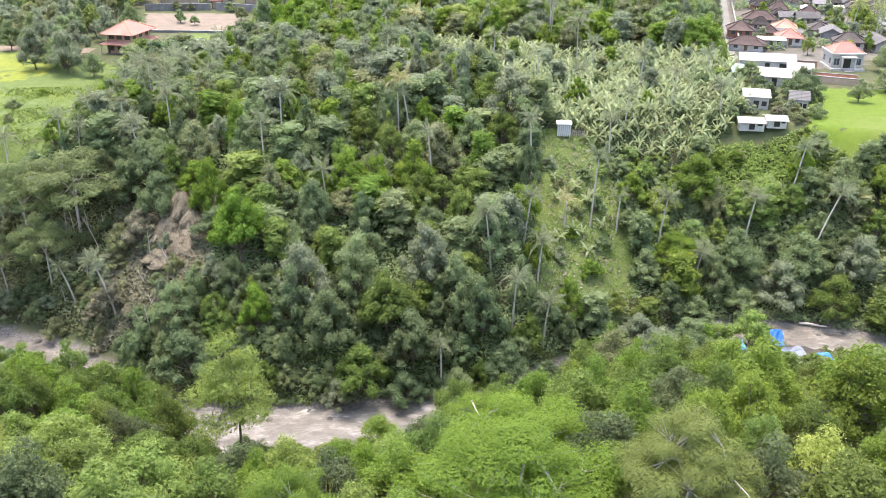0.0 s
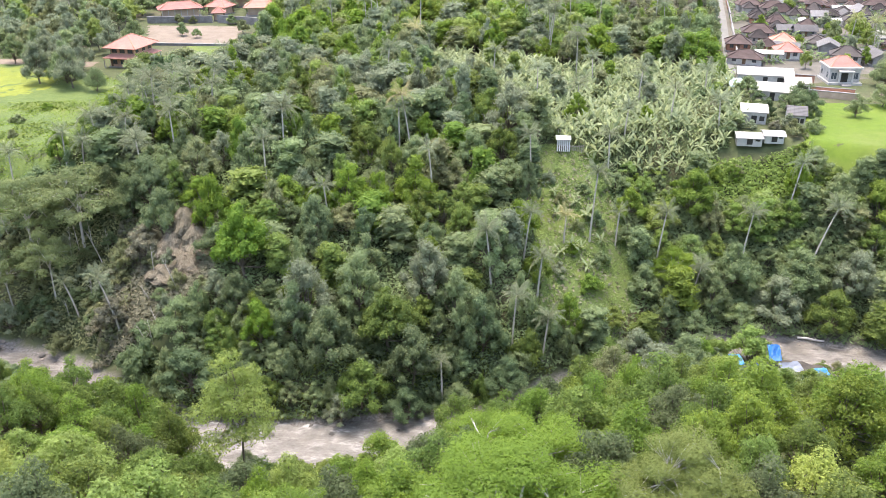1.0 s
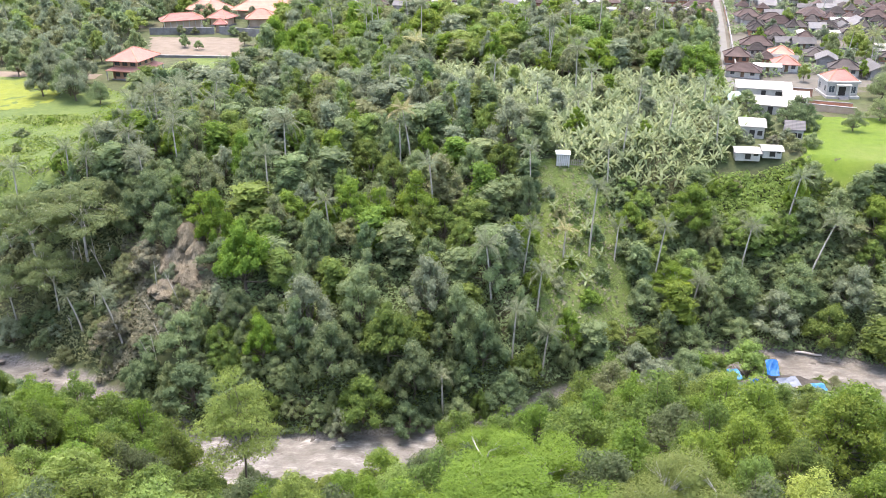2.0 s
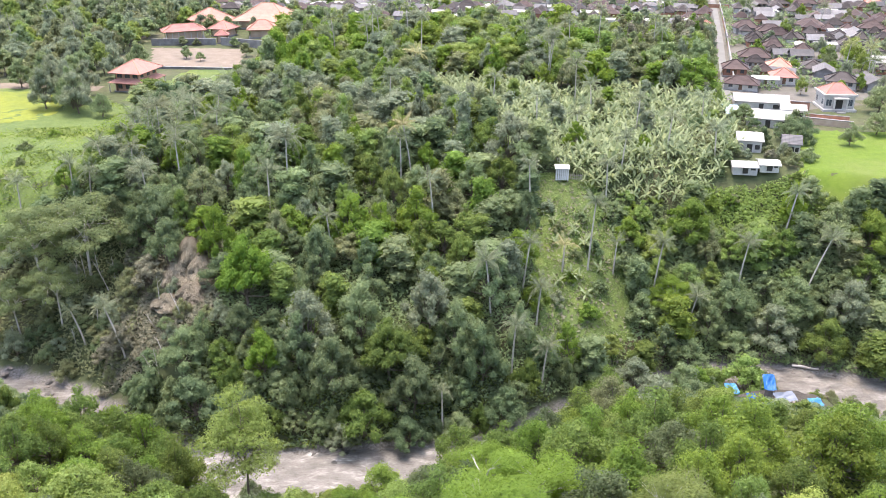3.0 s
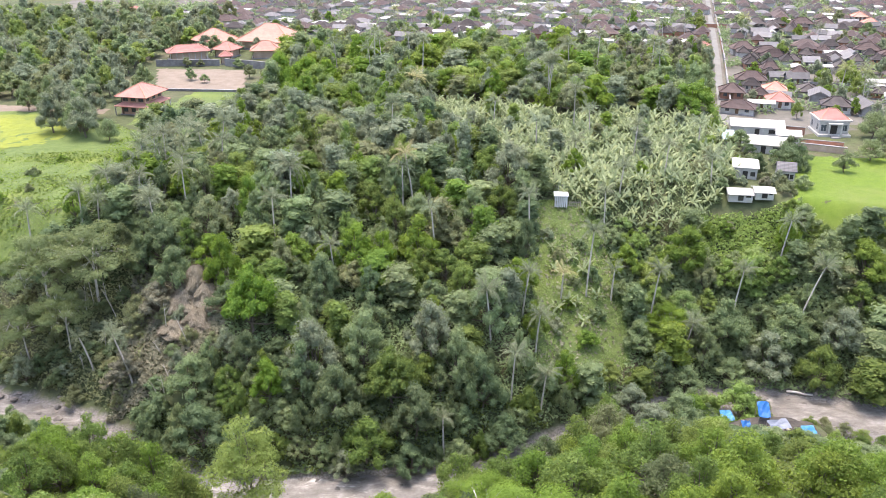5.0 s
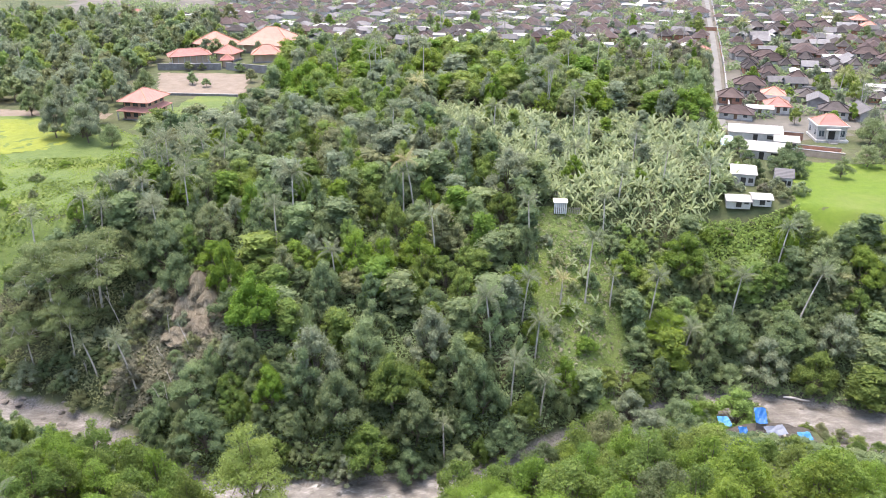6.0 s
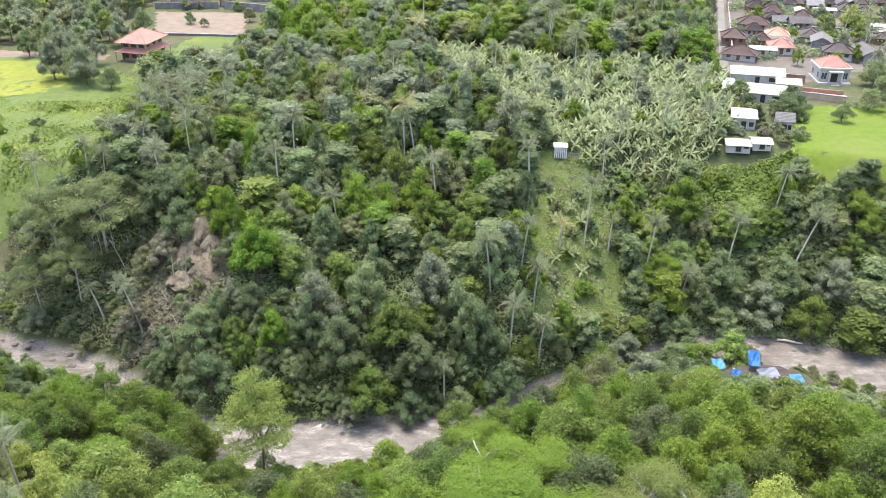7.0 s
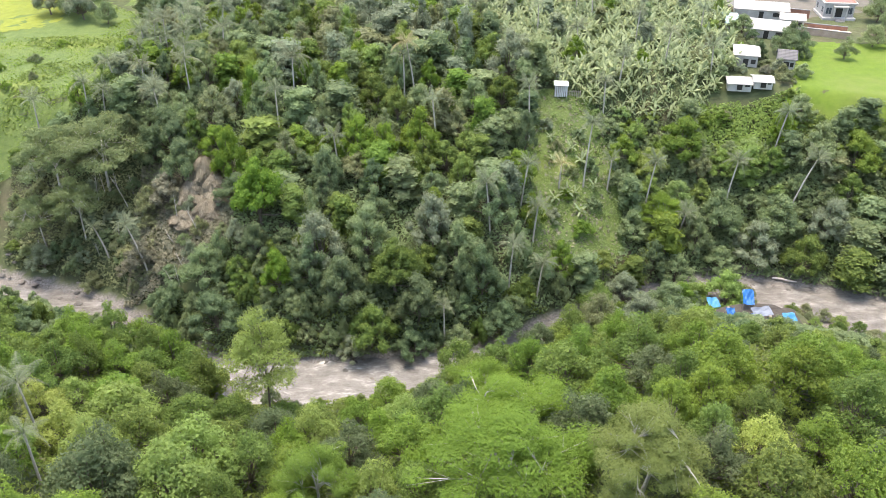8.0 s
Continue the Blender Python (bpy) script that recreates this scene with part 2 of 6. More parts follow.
def ground_z(x, y):
    """Height of the ground: a plateau at 0 beyond the gorge, the river at its foot, and the near slope."""
    d = y - 0.5 * river_y(x) - 0.25 * (river_y(x - 6) + river_y(x + 6))
    rough = noise.noise((x * 0.05, y * 0.05, 3.1)) * 1.2 + noise.noise((x * 0.16, y * 0.16, 7.7)) * 0.5
    half = float(np.interp(x, [-70, -50, -30, -5, 15, 45, 70], [3.3, 4.5, 6.0, 5.0, 3.5, 4.0, 6.0]))
    if abs(d) <= half:
        return WATER_Z - 1.2 * (1 - (d / half) ** 2) - 0.1
    if d > 0:
        reach = float(np.interp(x, [-110, -80, -45, -20, 8, 24, 40, 80], [34, 36, 58, 70, 66, 52, 48, 45]))
        power = float(np.interp(x, [-80, -45, -20, 10, 40], [0.8, 0.62, 0.55, 0.62, 0.95]))
        shelf = float(np.interp(x, [-90, -58, -45, -30, 0, 14, 50, 62, 100], [2.0, 2.5, 1.0, 2.0, 2.0, 0.5, 0.5, 3.5, 3.0]))
        if d < half + shelf:
            return WATER_Z + 0.1 + 0.25 * (d - half) + 0.35 * rough
        s = min(1.0, (d - half - shelf) / (reach - half - shelf))
        z = WATER_Z - 0.1 + (0 - WATER_Z) * s ** power
        fade = 4 * s * (1 - s)
        return z + rough * (0.25 + fade) * (1 if s < 1 else 0.15)
    s = -d - half
    shelf = float(np.interp(x, [50, 60, 64, 100], [0, 0, 4, 4]))
    if s < shelf:
        return WATER_Z + 0.1 + 0.2 * s + 0.3 * rough
    s -= shelf
    z = WATER_Z - 0.1 + min(0.46 * s, 24 + 0.12 * (s - 52)) + 0.8 * smooth(0, 3, s)
    camp = max(0.0, 1 - math.hypot((x - 60) / 13, (y - 124.5) / 7))
    z = max(z, z * (1 - smooth(0, 0.5, camp)) + -24.6 * smooth(0, 0.5, camp))
    return z + rough * smooth(2, 20, s)


def sheet(name, bm_verts, faces, mat, kind="structure", label="", category=""):
    me = bpy.data.meshes.new(name)
    me.from_pydata(bm_verts, [], faces)
    me.materials.append(mat)
    for p in me.polygons:
        p.use_smooth = True
    ob = new(name, me)
    return tagged(ob, label, category, kind=kind)


def steps(fine_from, fine_to, step, far):
    a = list(np.arange(fine_from, fine_to + 0.01, step))
    out, s = [], step
    while a[-1] < far:
        s *= 1.5
        a.append(a[-1] + s)
    s = step
    while a[0] > -far:
        s *= 1.5
        a.insert(0, a[0] - s)
    return a


gx, gy = steps(-190, 250, 2.5, 4200), steps(10, 270, 2.0, 4200)
verts = [(x, y, ground_z(x, y)) for y in gy for x in gx]
nx = len(gx)
sheet("ground", verts, [(j * nx + i, j * nx + i + 1, (j + 1) * nx + i + 1, (j + 1) * nx + i)
                        for j in range(len(gy) - 1) for i in range(nx - 1)],
      M_GROUND, label="dark green jungle floor sloping down to a river gorge", category="ground")

wx = list(np.arange(-200, 200, 0.6))
wv, wf = [], []
for i, x in enumerate(wx):
    for k in range(21):
        v = (k / 10 - 1)
        churn = noise.noise((x * 0.4, v * 3, 1.3)) * 0.3 + noise.noise((x * 1.1, v * 8, 5.3)) * 0.2 + noise.noise((x * 2.2, v * 15, 2.3)) * 0.1
        wv.append((x, river_y(x) + v * 7.5, WATER_Z + churn))
for i in range(len(wx) - 1):
    for k in range(20):
        wf.append((i * 21 + k, (i + 1) * 21 + k, (i + 1) * 21 + k + 1, i * 21 + k + 1))
sheet("water", wv, wf, M_WATER, label="brown churning river water with white rapids", category="river")


def draped(name, outline, mat, label, category, lift=0.06, step=3.0, rough=0.0):
    """A field or yard inside an outline, laid on the ground."""
    xs, ys = [p[0] for p in outline], [p[1] for p in outline]

    def inside(x, y):
        hit = False
        for (x0, y0), (x1, y1) in zip(outline, outline[1:] + outline[:1]):
            if (y0 > y) != (y1 > y) and x < x0 + (y - y0) / (y1 - y0) * (x1 - x0):
                hit = not hit
        return hit
    bm = bmesh.new()
    grid = {}

    def vert(i, j):
        if (i, j) not in grid:
            x, y = min(xs) + i * step, min(ys) + j * step
            x += noise.noise((x * 0.2, y * 0.2, 9)) * step * 0.7
            y += noise.noise((x * 0.2, y * 0.2, 19)) * step * 0.7
            grid[i, j] = bm.verts.new((x, y, ground_z(x, y) + lift + rough * abs(noise.noise((x * 0.7, y * 0.7, 4)))))
        return grid[i, j]
    for i in range(int((max(xs) - min(xs)) / step) + 1):
        for j in range(int((max(ys) - min(ys)) / step) + 1):
            if inside(min(xs) + (i + 0.5) * step, min(ys) + (j + 0.5) * step):
                bm.faces.new((vert(i, j), vert(i + 1, j), vert(i + 1, j + 1), vert(i, j + 1)))
    me = bpy.data.meshes.new(name)
    bm.to_mesh(me)
    bm.free()
    me.materials.append(mat)
    for p in me.polygons:
        p.use_smooth = True
    return tagged(new(name, me), label, category, kind="structure")


PASTURE = [(-84, 164), (-74, 178), (-72, 195), (-80, 226), (-95, 240), (-112, 252), (-150, 258), (-220, 262), (-220, 160), (-110, 156)]
PADDY = [(-92, 214), (-88, 228), (-103, 244), (-124, 254), (-190, 256), (-190, 226), (-128, 222), (-110, 210)]
LAWN = [(76.5, 173), (90, 210), (104, 208), (150, 204), (150, 168), (95, 165)]
draped("pasture", PASTURE, M_PASTURE, "rough pale green meadow beside the palm grove", "field", 0.05, 3.0, 0.5)
draped("rice_paddy", [(-105, 222), (-108, 240), (-118, 250), (-190, 254), (-190, 216), (-122, 213)], M_PADDY, "glowing yellow-green ripening rice paddy", "rice field", 0.15, 1.3, 0.3)
draped("field_path", [(-104, 252), (-104, 258), (-170, 268), (-170, 258)], M_SOIL, "bare earth path beyond the rice", "path", 0.1, 1.3, 0.15)
draped("lawn", LAWN, M_LAWN, "smooth bright green field below a white house", "field", 0.08, 1.3, 0.15)
draped("house_lawn", [(-92, 240), (-66, 238), (-62, 266), (-70, 282), (-84, 282), (-88, 262), (-92, 252)], M_PASTURE,
       "small garden lawn beside the orange-roofed house", "lawn", 0.07, 2.0)
draped("bare_terrace", [(-98, 284), (-68, 284), (-74, 318), (-108, 320)], M_SOIL, "levelled bare brown soil terrace", "bare ground", 0.07, 1.3, 0.25)
draped("village_ground", [(84, 232), (120, 236), (320, 250), (420, 620), (-260, 620), (-190, 440), (-60, 352), (-10, 346), (60, 372), (96, 352)],
       M_YARD, "grey-brown trodden village yards", "yard", 0.05, 8.0)
draped("clearing", [(18, 137), (32, 139), (38, 148), (37, 164), (33, 177), (20, 178), (18, 165), (18, 150)], M_PASTURE, "grassy clearing running down the slope", "clearing", 0.15, 1.2, 0.4)
draped("dry_slope", [(-62, 146), (-50, 143), (-46, 152), (-50, 160), (-60, 160)], M_SOIL, "dry brown slipped earth on the slope", "earth", 0.12, 1.5, 0.3)


def strip(name, points, width, mat, label, category, lift):
    v, f = [], []
    for i, (x, y) in enumerate(points):
        x0, y0 = points[max(0, i - 1)]
        x1, y1 = points[min(len(points) - 1, i + 1)]
        n = Vector((-(y1 - y0), x1 - x0)).normalized() * width / 2
        v += [(x - n.x, y - n.y, ground_z(x, y) + lift), (x + n.x, y + n.y, ground_z(x, y) + lift)]
        if i:
            f.append((2 * i - 2, 2 * i, 2 * i + 1, 2 * i - 1))
    return sheet(name, v, f, mat, label=label, category=category)


strip("road", [(82.5, 240), (84, 250), (93.8, 286), (106, 330), (122, 390), (138, 452), (154, 512), (185, 640)], 2.4, M_ROAD,
      "narrow pale concrete lane between village walls", "road", 0.16)

# ---- plants ----
def mesh_of(name, verts, faces, mats, which=None, flat=True):
    me = bpy.data.meshes.new(name)
    me.from_pydata([tuple(v) for v in verts], [], faces)
    for m in mats:
        me.materials.append(m)
    if which:
        me.polygons.foreach_set("material_index", which)
    if not flat:
        me.polygons.foreach_set("use_smooth", [True] * len(me.polygons))
    me.update()
    return me


def tube(verts, faces, points, radii, sides=6):
    """A tapered limb along points, appended to verts and faces."""
    base = len(verts)
    for i, p in enumerate(points):
        a = points[min(i + 1, len(points) - 1)] - points[max(i - 1, 0)]
        a = a.normalized() if a.length > 1e-6 else Vector((0, 0, 1))
        u = a.orthogonal().normalized()
        w = a.cross(u)
        for k in range(sides):
            t = 2 * math.pi * k / sides
            verts.append(p + (u * math.cos(t) + w * math.sin(t)) * radii[i])
    for i in range(len(points) - 1):
        for k in range(sides):
            b = base + i * sides
            faces.append((b + k, b + (k + 1) % sides, b + sides + (k + 1) % sides, b + sides + k))


def leaf_sprays(rng, centres, outs, size, long=1.8, lie=0.85):
    """Pointed leaf sprays at the centres, facing roughly outwards and up: three corners each."""
    n = len(centres)
    normal = outs + rng.normal(0, lie, (n, 3)) + np.array([0, 0, 0.4])
    normal /= np.linalg.norm(normal, axis=1, keepdims=True) + 1e-9
    along = rng.normal(0, 1, (n, 3)) + np.array([0, 0, -0.3])
    along -= (along * normal).sum(1, keepdims=True) * normal
    along /= np.linalg.norm(along, axis=1, keepdims=True) + 1e-9
    side = np.cross(normal, along)
    s = size * rng.uniform(0.6, 1.35, (n, 1))
    a = centres + along * s * long * 0.55
    b = centres + side * s * 0.55 - along * s * long * 0.4
    c = centres - side * s * 0.55 - along * s * long * 0.4
    return np.stack([a, b, c], 1).reshape(-1, 3)


def crown_points(rng, lobes, count):
    """Places and outward ways on and a little inside a set of lumpy lobes (centre, radius, flatness)."""
    weight = np.array([r * r for _, r, _ in lobes])
    pick = rng.choice(len(lobes), count, p=weight / weight.sum())
    way = rng.normal(0, 1, (count, 3))
    way[:, 2] = np.where(rng.random(count) < 0.5, np.abs(way[:, 2]), way[:, 2])
    way /= np.linalg.norm(way, axis=1, keepdims=True)
    centre = np.array([lobes[k][0] for k in pick], float)
    radius = np.array([lobes[k][1] for k in pick])[:, None]
    flat = np.array([lobes[k][2] for k in pick])[:, None]
    depth = 1 - np.abs(rng.normal(0, 0.2, (count, 1))) + (rng.random((count, 1)) < 0.06) * rng.uniform(0, 0.3, (count, 1))
    p = pick[:, None]
    bump = 1 + 0.2 * np.sin(way[:, :1] * 5 + p) * np.cos(way[:, 1:2] * 5 + 2 * p) + 0.12 * np.sin(way[:, 2:] * 9 + 3 * p + way[:, :1] * 8)
    place = centre + way * radius * depth * bump * np.concatenate([np.ones_like(flat), np.ones_like(flat), flat], 1)
    return place, way


def tree_meshes(seed, height, radius, leaves, size, flat=0.8, lobes=9, trunk=0.022, low=0.42, shape="round", bark=None, dense=2, inner=0.0, small=0.2, big=0.42, coarse=2.3, lie=0.85):
    """Trunk with limbs, and crown, of a tree of that height; the crown's material is put on by the tree itself."""
    rng = np.random.default_rng(seed)
    list_ = []
    for k in range(lobes):
        a = 2.4 * k + rng.uniform(-0.5, 0.5)
        q = math.sqrt((k + 0.3) / lobes)
        if shape == "umbrella":
            z = height * (0.62 + 0.3 * (1 - q) + rng.uniform(-0.12, 0.1))
            r, rr, fl = radius * q * 0.95, radius * rng.uniform(0.17, 0.3), 0.42
        elif shape == "tall":
            z = height * (low + (1 - low) * (k + 0.5) / lobes * 0.9)
            r, rr, fl = radius * 0.55 * (1 - 0.6 * k / lobes), radius * rng.uniform(0.45, 0.62), 0.9
        else:
            z = height * (low + (0.92 - low) * (1 - q * 0.8) + rng.uniform(-0.13, 0.09))
            r, rr, fl = radius * q * rng.uniform(0.6, 0.95), radius * rng.uniform(small, big), flat * rng.uniform(0.8, 1.2)
        list_.append(((r * math.cos(a), r * math.sin(a), z - rr * 0.35), rr, fl))
    place, way = crown_points(rng, list_, leaves)
    v = leaf_sprays(rng, place, way, size, 1.8, lie)
    if inner:
        close = [(c, r * 0.8, fl) for c, r, fl in list_]
        pl2, w2 = crown_points(rng, close, int(leaves * inner))
        v = np.concatenate([v, leaf_sprays(rng, pl2, w2, size * coarse, 1.4, 0.5)])
    faces = np.arange(len(v)).reshape(-1, 3).tolist()
    v = v.tolist()
    for c, r, fl in list_ if dense else ():
        # the thick foliage inside each bough, ragged and lumpy
        bm = bmesh.new()
        bmesh.ops.create_icosphere(bm, subdivisions=dense, radius=1)
        base_n = len(v)
        off = Vector((c[0] * 3, c[1] * 3, seed))
        for q in bm.verts:
            k = r * 0.68 * (1 + 0.4 * noise.noise(q.co * 2.1 + off) + 0.15 * rng.uniform(-1, 1))
            v.append((c[0] + q.co.x * k, c[1] + q.co.y * k, c[2] + q.co.z * k * fl))
        faces += [[base_n + w.index for w in fc.verts] for fc in bm.faces]
        bm.free()
    crown = mesh_of("crown", v, faces, [None])
    tv, tf = [], []
    lean = Vector((rng.uniform(-0.06, 0.06), rng.uniform(-0.06, 0.06), 0)) * height
    fork = height * low * 0.9
    base = height * trunk
    pts = [Vector((0, 0, -0.8)), Vector((0, 0, 0.3)), lean * 0.3 + Vector((0, 0, fork * 0.5)), lean * 0.6 + Vector((0, 0, fork))]
    tube(tv, tf, pts, [base * 1.5, base * 1.1, base * 0.9, base * 0.8], 7)
    mains = []
    if bark:
        for k in range(5):
            a = 1.256 * k + rng.uniform(-0.4, 0.4)
            top = pts[-1] + Vector((math.cos(a) * radius * 0.34, math.sin(a) * radius * 0.34, height * rng.uniform(0.17, 0.27)))
            elbow = pts[-1].lerp(top, 0.5) + Vector((math.cos(a), math.sin(a), 0)) * -0.05 * radius
            tube(tv, tf, [pts[-1], elbow, top], [base * 0.62, base * 0.5, base * 0.36], 5)
            mains.append(top)
    for c, r, fl in (list_[::2] if dense else list_):
        end = Vector(c)
        if mains:
            near = min(mains, key=lambda q: (q - end).length)
            bend = near.lerp(end, 0.5) + Vector((rng.uniform(-0.3, 0.3), rng.uniform(-0.3, 0.3), rng.uniform(-0.3, 0.1)))
            tube(tv, tf, [near, bend, end], [base * 0.3, base * 0.2, base * 0.07], 4)
            for _ in range(3):
                tube(tv, tf, [bend, end + Vector((rng.uniform(-0.9, 0.9) * r, rng.uniform(-0.9, 0.9) * r, rng.uniform(-0.2, 0.45) * r * fl))], [base * 0.1, base * 0.04], 3)
            continue
        mid_ = pts[-1].lerp(end, 0.5) + Vector((rng.uniform(-0.3, 0.3), rng.uniform(-0.3, 0.3), -0.1 * height * 0.3))
        tip = end + Vector((rng.uniform(-0.5, 0.5) * r, rng.uniform(-0.5, 0.5) * r, r * 0.6 * fl))
        if dense:
            tube(tv, tf, [pts[-1], mid_, end], [base * 0.55, base * 0.36, base * 0.1], 3)
        else:
            tube(tv, tf, [pts[-1], mid_, end, tip], [base * 0.55, base * 0.36, base * 0.18, base * 0.06], 4)
    return mesh_of("trunk", tv, tf, [bark or M_BARK], flat=False), crown


KINDS = {}


def kind_of_tree(name, count, *args, **more):
    KINDS[name] = [tree_meshes(100 * len(KINDS) + k, *args, **more) for k in range(count)]


# all prototypes are 10 m high, to be scaled
kind_of_tree("round", 6, 10, 4.4, 3000, 0.195, lobes=26, low=0.16, flat=1.0, dense=1, inner=0.18, small=0.15, big=0.31, coarse=1.8)
kind_of_tree("fine", 5, 10, 4.8, 5200, 0.175, lobes=30, low=0.16, flat=1.0, dense=1, inner=0.2, small=0.15, big=0.3, coarse=1.8)
kind_of_tree("tall", 4, 10, 2.6, 1700, 0.23, lobes=12, shape="tall", low=0.15, dense=1, inner=0.2)
kind_of_tree("umbrella", 3, 10, 5.0, 12000, 0.125, lobes=34, shape="umbrella", low=0.46, trunk=0.015, bark=M_PALE_BARK, dense=0, inner=0.03, lie=0.5)
kind_of_tree("feather", 2, 10, 5.2, 46000, 0.062, lobes=46, flat=0.6, low=0.36, trunk=0.018, bark=M_PALE_BARK, dense=0, inner=0.1, small=0.13, big=0.27, lie=0.35)
kind_of_tree("airy", 1, 10, 3.1, 17000, 0.07, lobes=34, flat=0.5, low=0.36, trunk=0.009, bark=M_BARK, dense=0, inner=0.06, small=0.2, big=0.36, lie=0.5)
kind_of_tree("far", 4, 10, 4.4, 900, 0.42, lobes=13, flat=1.0, low=0.25, dense=1, inner=0.15)
kind_of_tree("bank", 6, 10, 4.8, 5300, 0.155, lobes=26, low=0.18, flat=0.95, dense=0, inner=0.26, coarse=2.0, small=0.15, big=0.34)
kind_of_tree("wood", 5, 10, 4.6, 1400, 0.33, lobes=15, low=0.2, dense=1, inner=0.2)
kind_of_tree("bush", 5, 10, 7.0, 1700, 0.4, lobes=18, low=0.1, flat=0.9, dense=1, inner=0.2, small=0.16, big=0.34, coarse=1.8)

LEAFED = {}


def crown_in(kind, k, tint):
    key = kind, k, tint
    if key not in LEAFED:
        me = KINDS[kind][k][1].copy()
        me.materials[0] = LEAF[tint]
        me.name = "crown"
        LEAFED[key] = me
    return LEAFED[key]


PLANTED = []
WORDS = {"deep": "dark green", "mid": "mid-green", "bright": "bright green", "lush": "lush green", "dusk": "dark green", "pale": "pale green", "vivid": "vivid green", "lime": "light green", "yellow": "yellow-green", "grey": "grey-green", "olive": "olive green",
         "feather": "light green", "tawny": "tawny green", "tier": "pale green", "straw": "straw-brown", "dry": "dry brown", "palm": "green", "gold": "golden"}
FORMS = {"round": "broad-crowned tree", "fine": "dense leafy tree", "tall": "slender upright tree", "umbrella": "umbrella-shaped tree",
         "feather": "fine-leaved spreading tree", "airy": "tall open-crowned tree", "far": "small tree", "wood": "woodland tree", "bank": "thick-leaved tree", "bush": "spreading bush"}
NAMES = {"round": "broadleaf_tree", "fine": "leafy_tree", "tall": "slender_tree", "umbrella": "umbrella_tree", "feather": "feathery_tree", "airy": "riverside_tree", "far": "garden_tree", "wood": "woodland_tree", "bank": "bank_tree", "bush": "bush"}


def tree(x, y, height, radius, kind, tint, where, group="", sink=0.0, z=None):
    """A tree at x, y: an empty at its foot over a trunk and a crown."""
    if kind in ("round", "fine", "bank", "wood", "far"):
        radius = min(radius, 0.57 * height)
    k = random.randrange(len(KINDS[kind]))
    proto = {"round": 4.4, "fine": 4.8, "tall": 2.6, "umbrella": 5.0, "feather": 5.2, "airy": 3.1, "far": 4.4, "wood": 4.6, "bank": 4.8, "bush": 7.0}[kind]
    ob = new(NAMES[kind])
    ob.empty_display_size = 0.5
    ob.matrix_world = Matrix.LocRotScale((x, y, (ground_z(x, y) if z is None else z) - sink), Euler((0, 0, random.uniform(0, 6.28))),
                                         (radius / proto, radius / proto, height / 10))
    tagged(ob, f"{WORDS[tint]} {FORMS[kind]} {where}", "bush" if kind == "bush" else "tree", group)
    for part_name, me in (("trunk", KINDS[kind][k][0]), ("crown", crown_in(kind, k, tint))):
        if kind == "bush" and part_name == "trunk":
            continue
        o = new(part_name, me)
        o.parent = ob
    PLANTED.append((x, y, radius * {"umbrella": 0.22, "airy": 0.4}.get(kind, 1.0)))
    return ob


def frond_mesh(length, droop, leaflets, name="frond"):
    """One palm frond along +x from the origin: a rib with paired hanging leaflets."""
    v, f = [], []
    pts = []
    for i in range(9):
        s = i / 8
        pts.append(Vector((length * (s - 0.12 * s * s), 0, length * (0.5 * s - droop * s * s))))
    tube(v, f, pts, [0.06 * (1 - 0.8 * i / 8) for i in range(9)], 3)
    for i in range(leaflets):
        s = 0.12 + 0.86 * i / (leaflets - 1)
        j = min(7, int(s * 8))
        p = pts[j].lerp(pts[j + 1], s * 8 - j)
        reach = length * 0.2 * math.sin(math.pi * (0.15 + 0.8 * s)) + 0.08
        w = length * 0.0085
        for side in (-1, 1):
            b = len(v)
            tip = p + Vector((reach * 0.45, side * reach * 0.85, -reach * 0.62))
            v += [p + Vector((-w, 0, 0)), p + Vector((w, 0, 0)), tip + Vector((w * 0.3, 0, 0)), tip - Vector((w * 0.3, 0, 0))]
            f.append((b, b + 1, b + 2, b + 3))
    return v, f


FRONDS = {}
for tint_ in ("palm", "gold", "grey", "mid", "lime_palm"):
    FRONDS[tint_] = []
    for droop_ in (0.25, 0.55, 0.85, 1.15):
        v_, f_ = frond_mesh(4.1, droop_, 24)
        FRONDS[tint_].append(mesh_of("frond", v_, f_, [LEAF[tint_]]))


def frond_poses(rng, fronds, size):
    turn = rng.uniform(0, 6.28)
    for k in range(fronds):
        ring = k / fronds
        s = size * rng.uniform(0.75, 1.12)
        yield min(3, int(ring * 4)), Matrix.LocRotScale(None, Euler((rng.uniform(-0.25, 0.25), -0.75 + 0.95 * ring + rng.uniform(-0.22, 0.22), turn + k * 2.4 + rng.uniform(-0.3, 0.3))), (s, s, s))


PALM_CROWNS = {}
random.seed(3)
for tint_ in FRONDS:
    PALM_CROWNS[tint_] = []
    for _ in range(3):
        v_, f_ = [], []
        for k_, m_ in frond_poses(random, 18, 1.0):
            me_ = FRONDS[tint_][k_]
            base_ = len(v_)
            v_ += [m_ @ q.co for q in me_.vertices]
            f_ += [[base_ + i for i in q.vertices] for q in me_.polygons]
        PALM_CROWNS[tint_].append(mesh_of("crown", v_, f_, [LEAF[tint_]]))


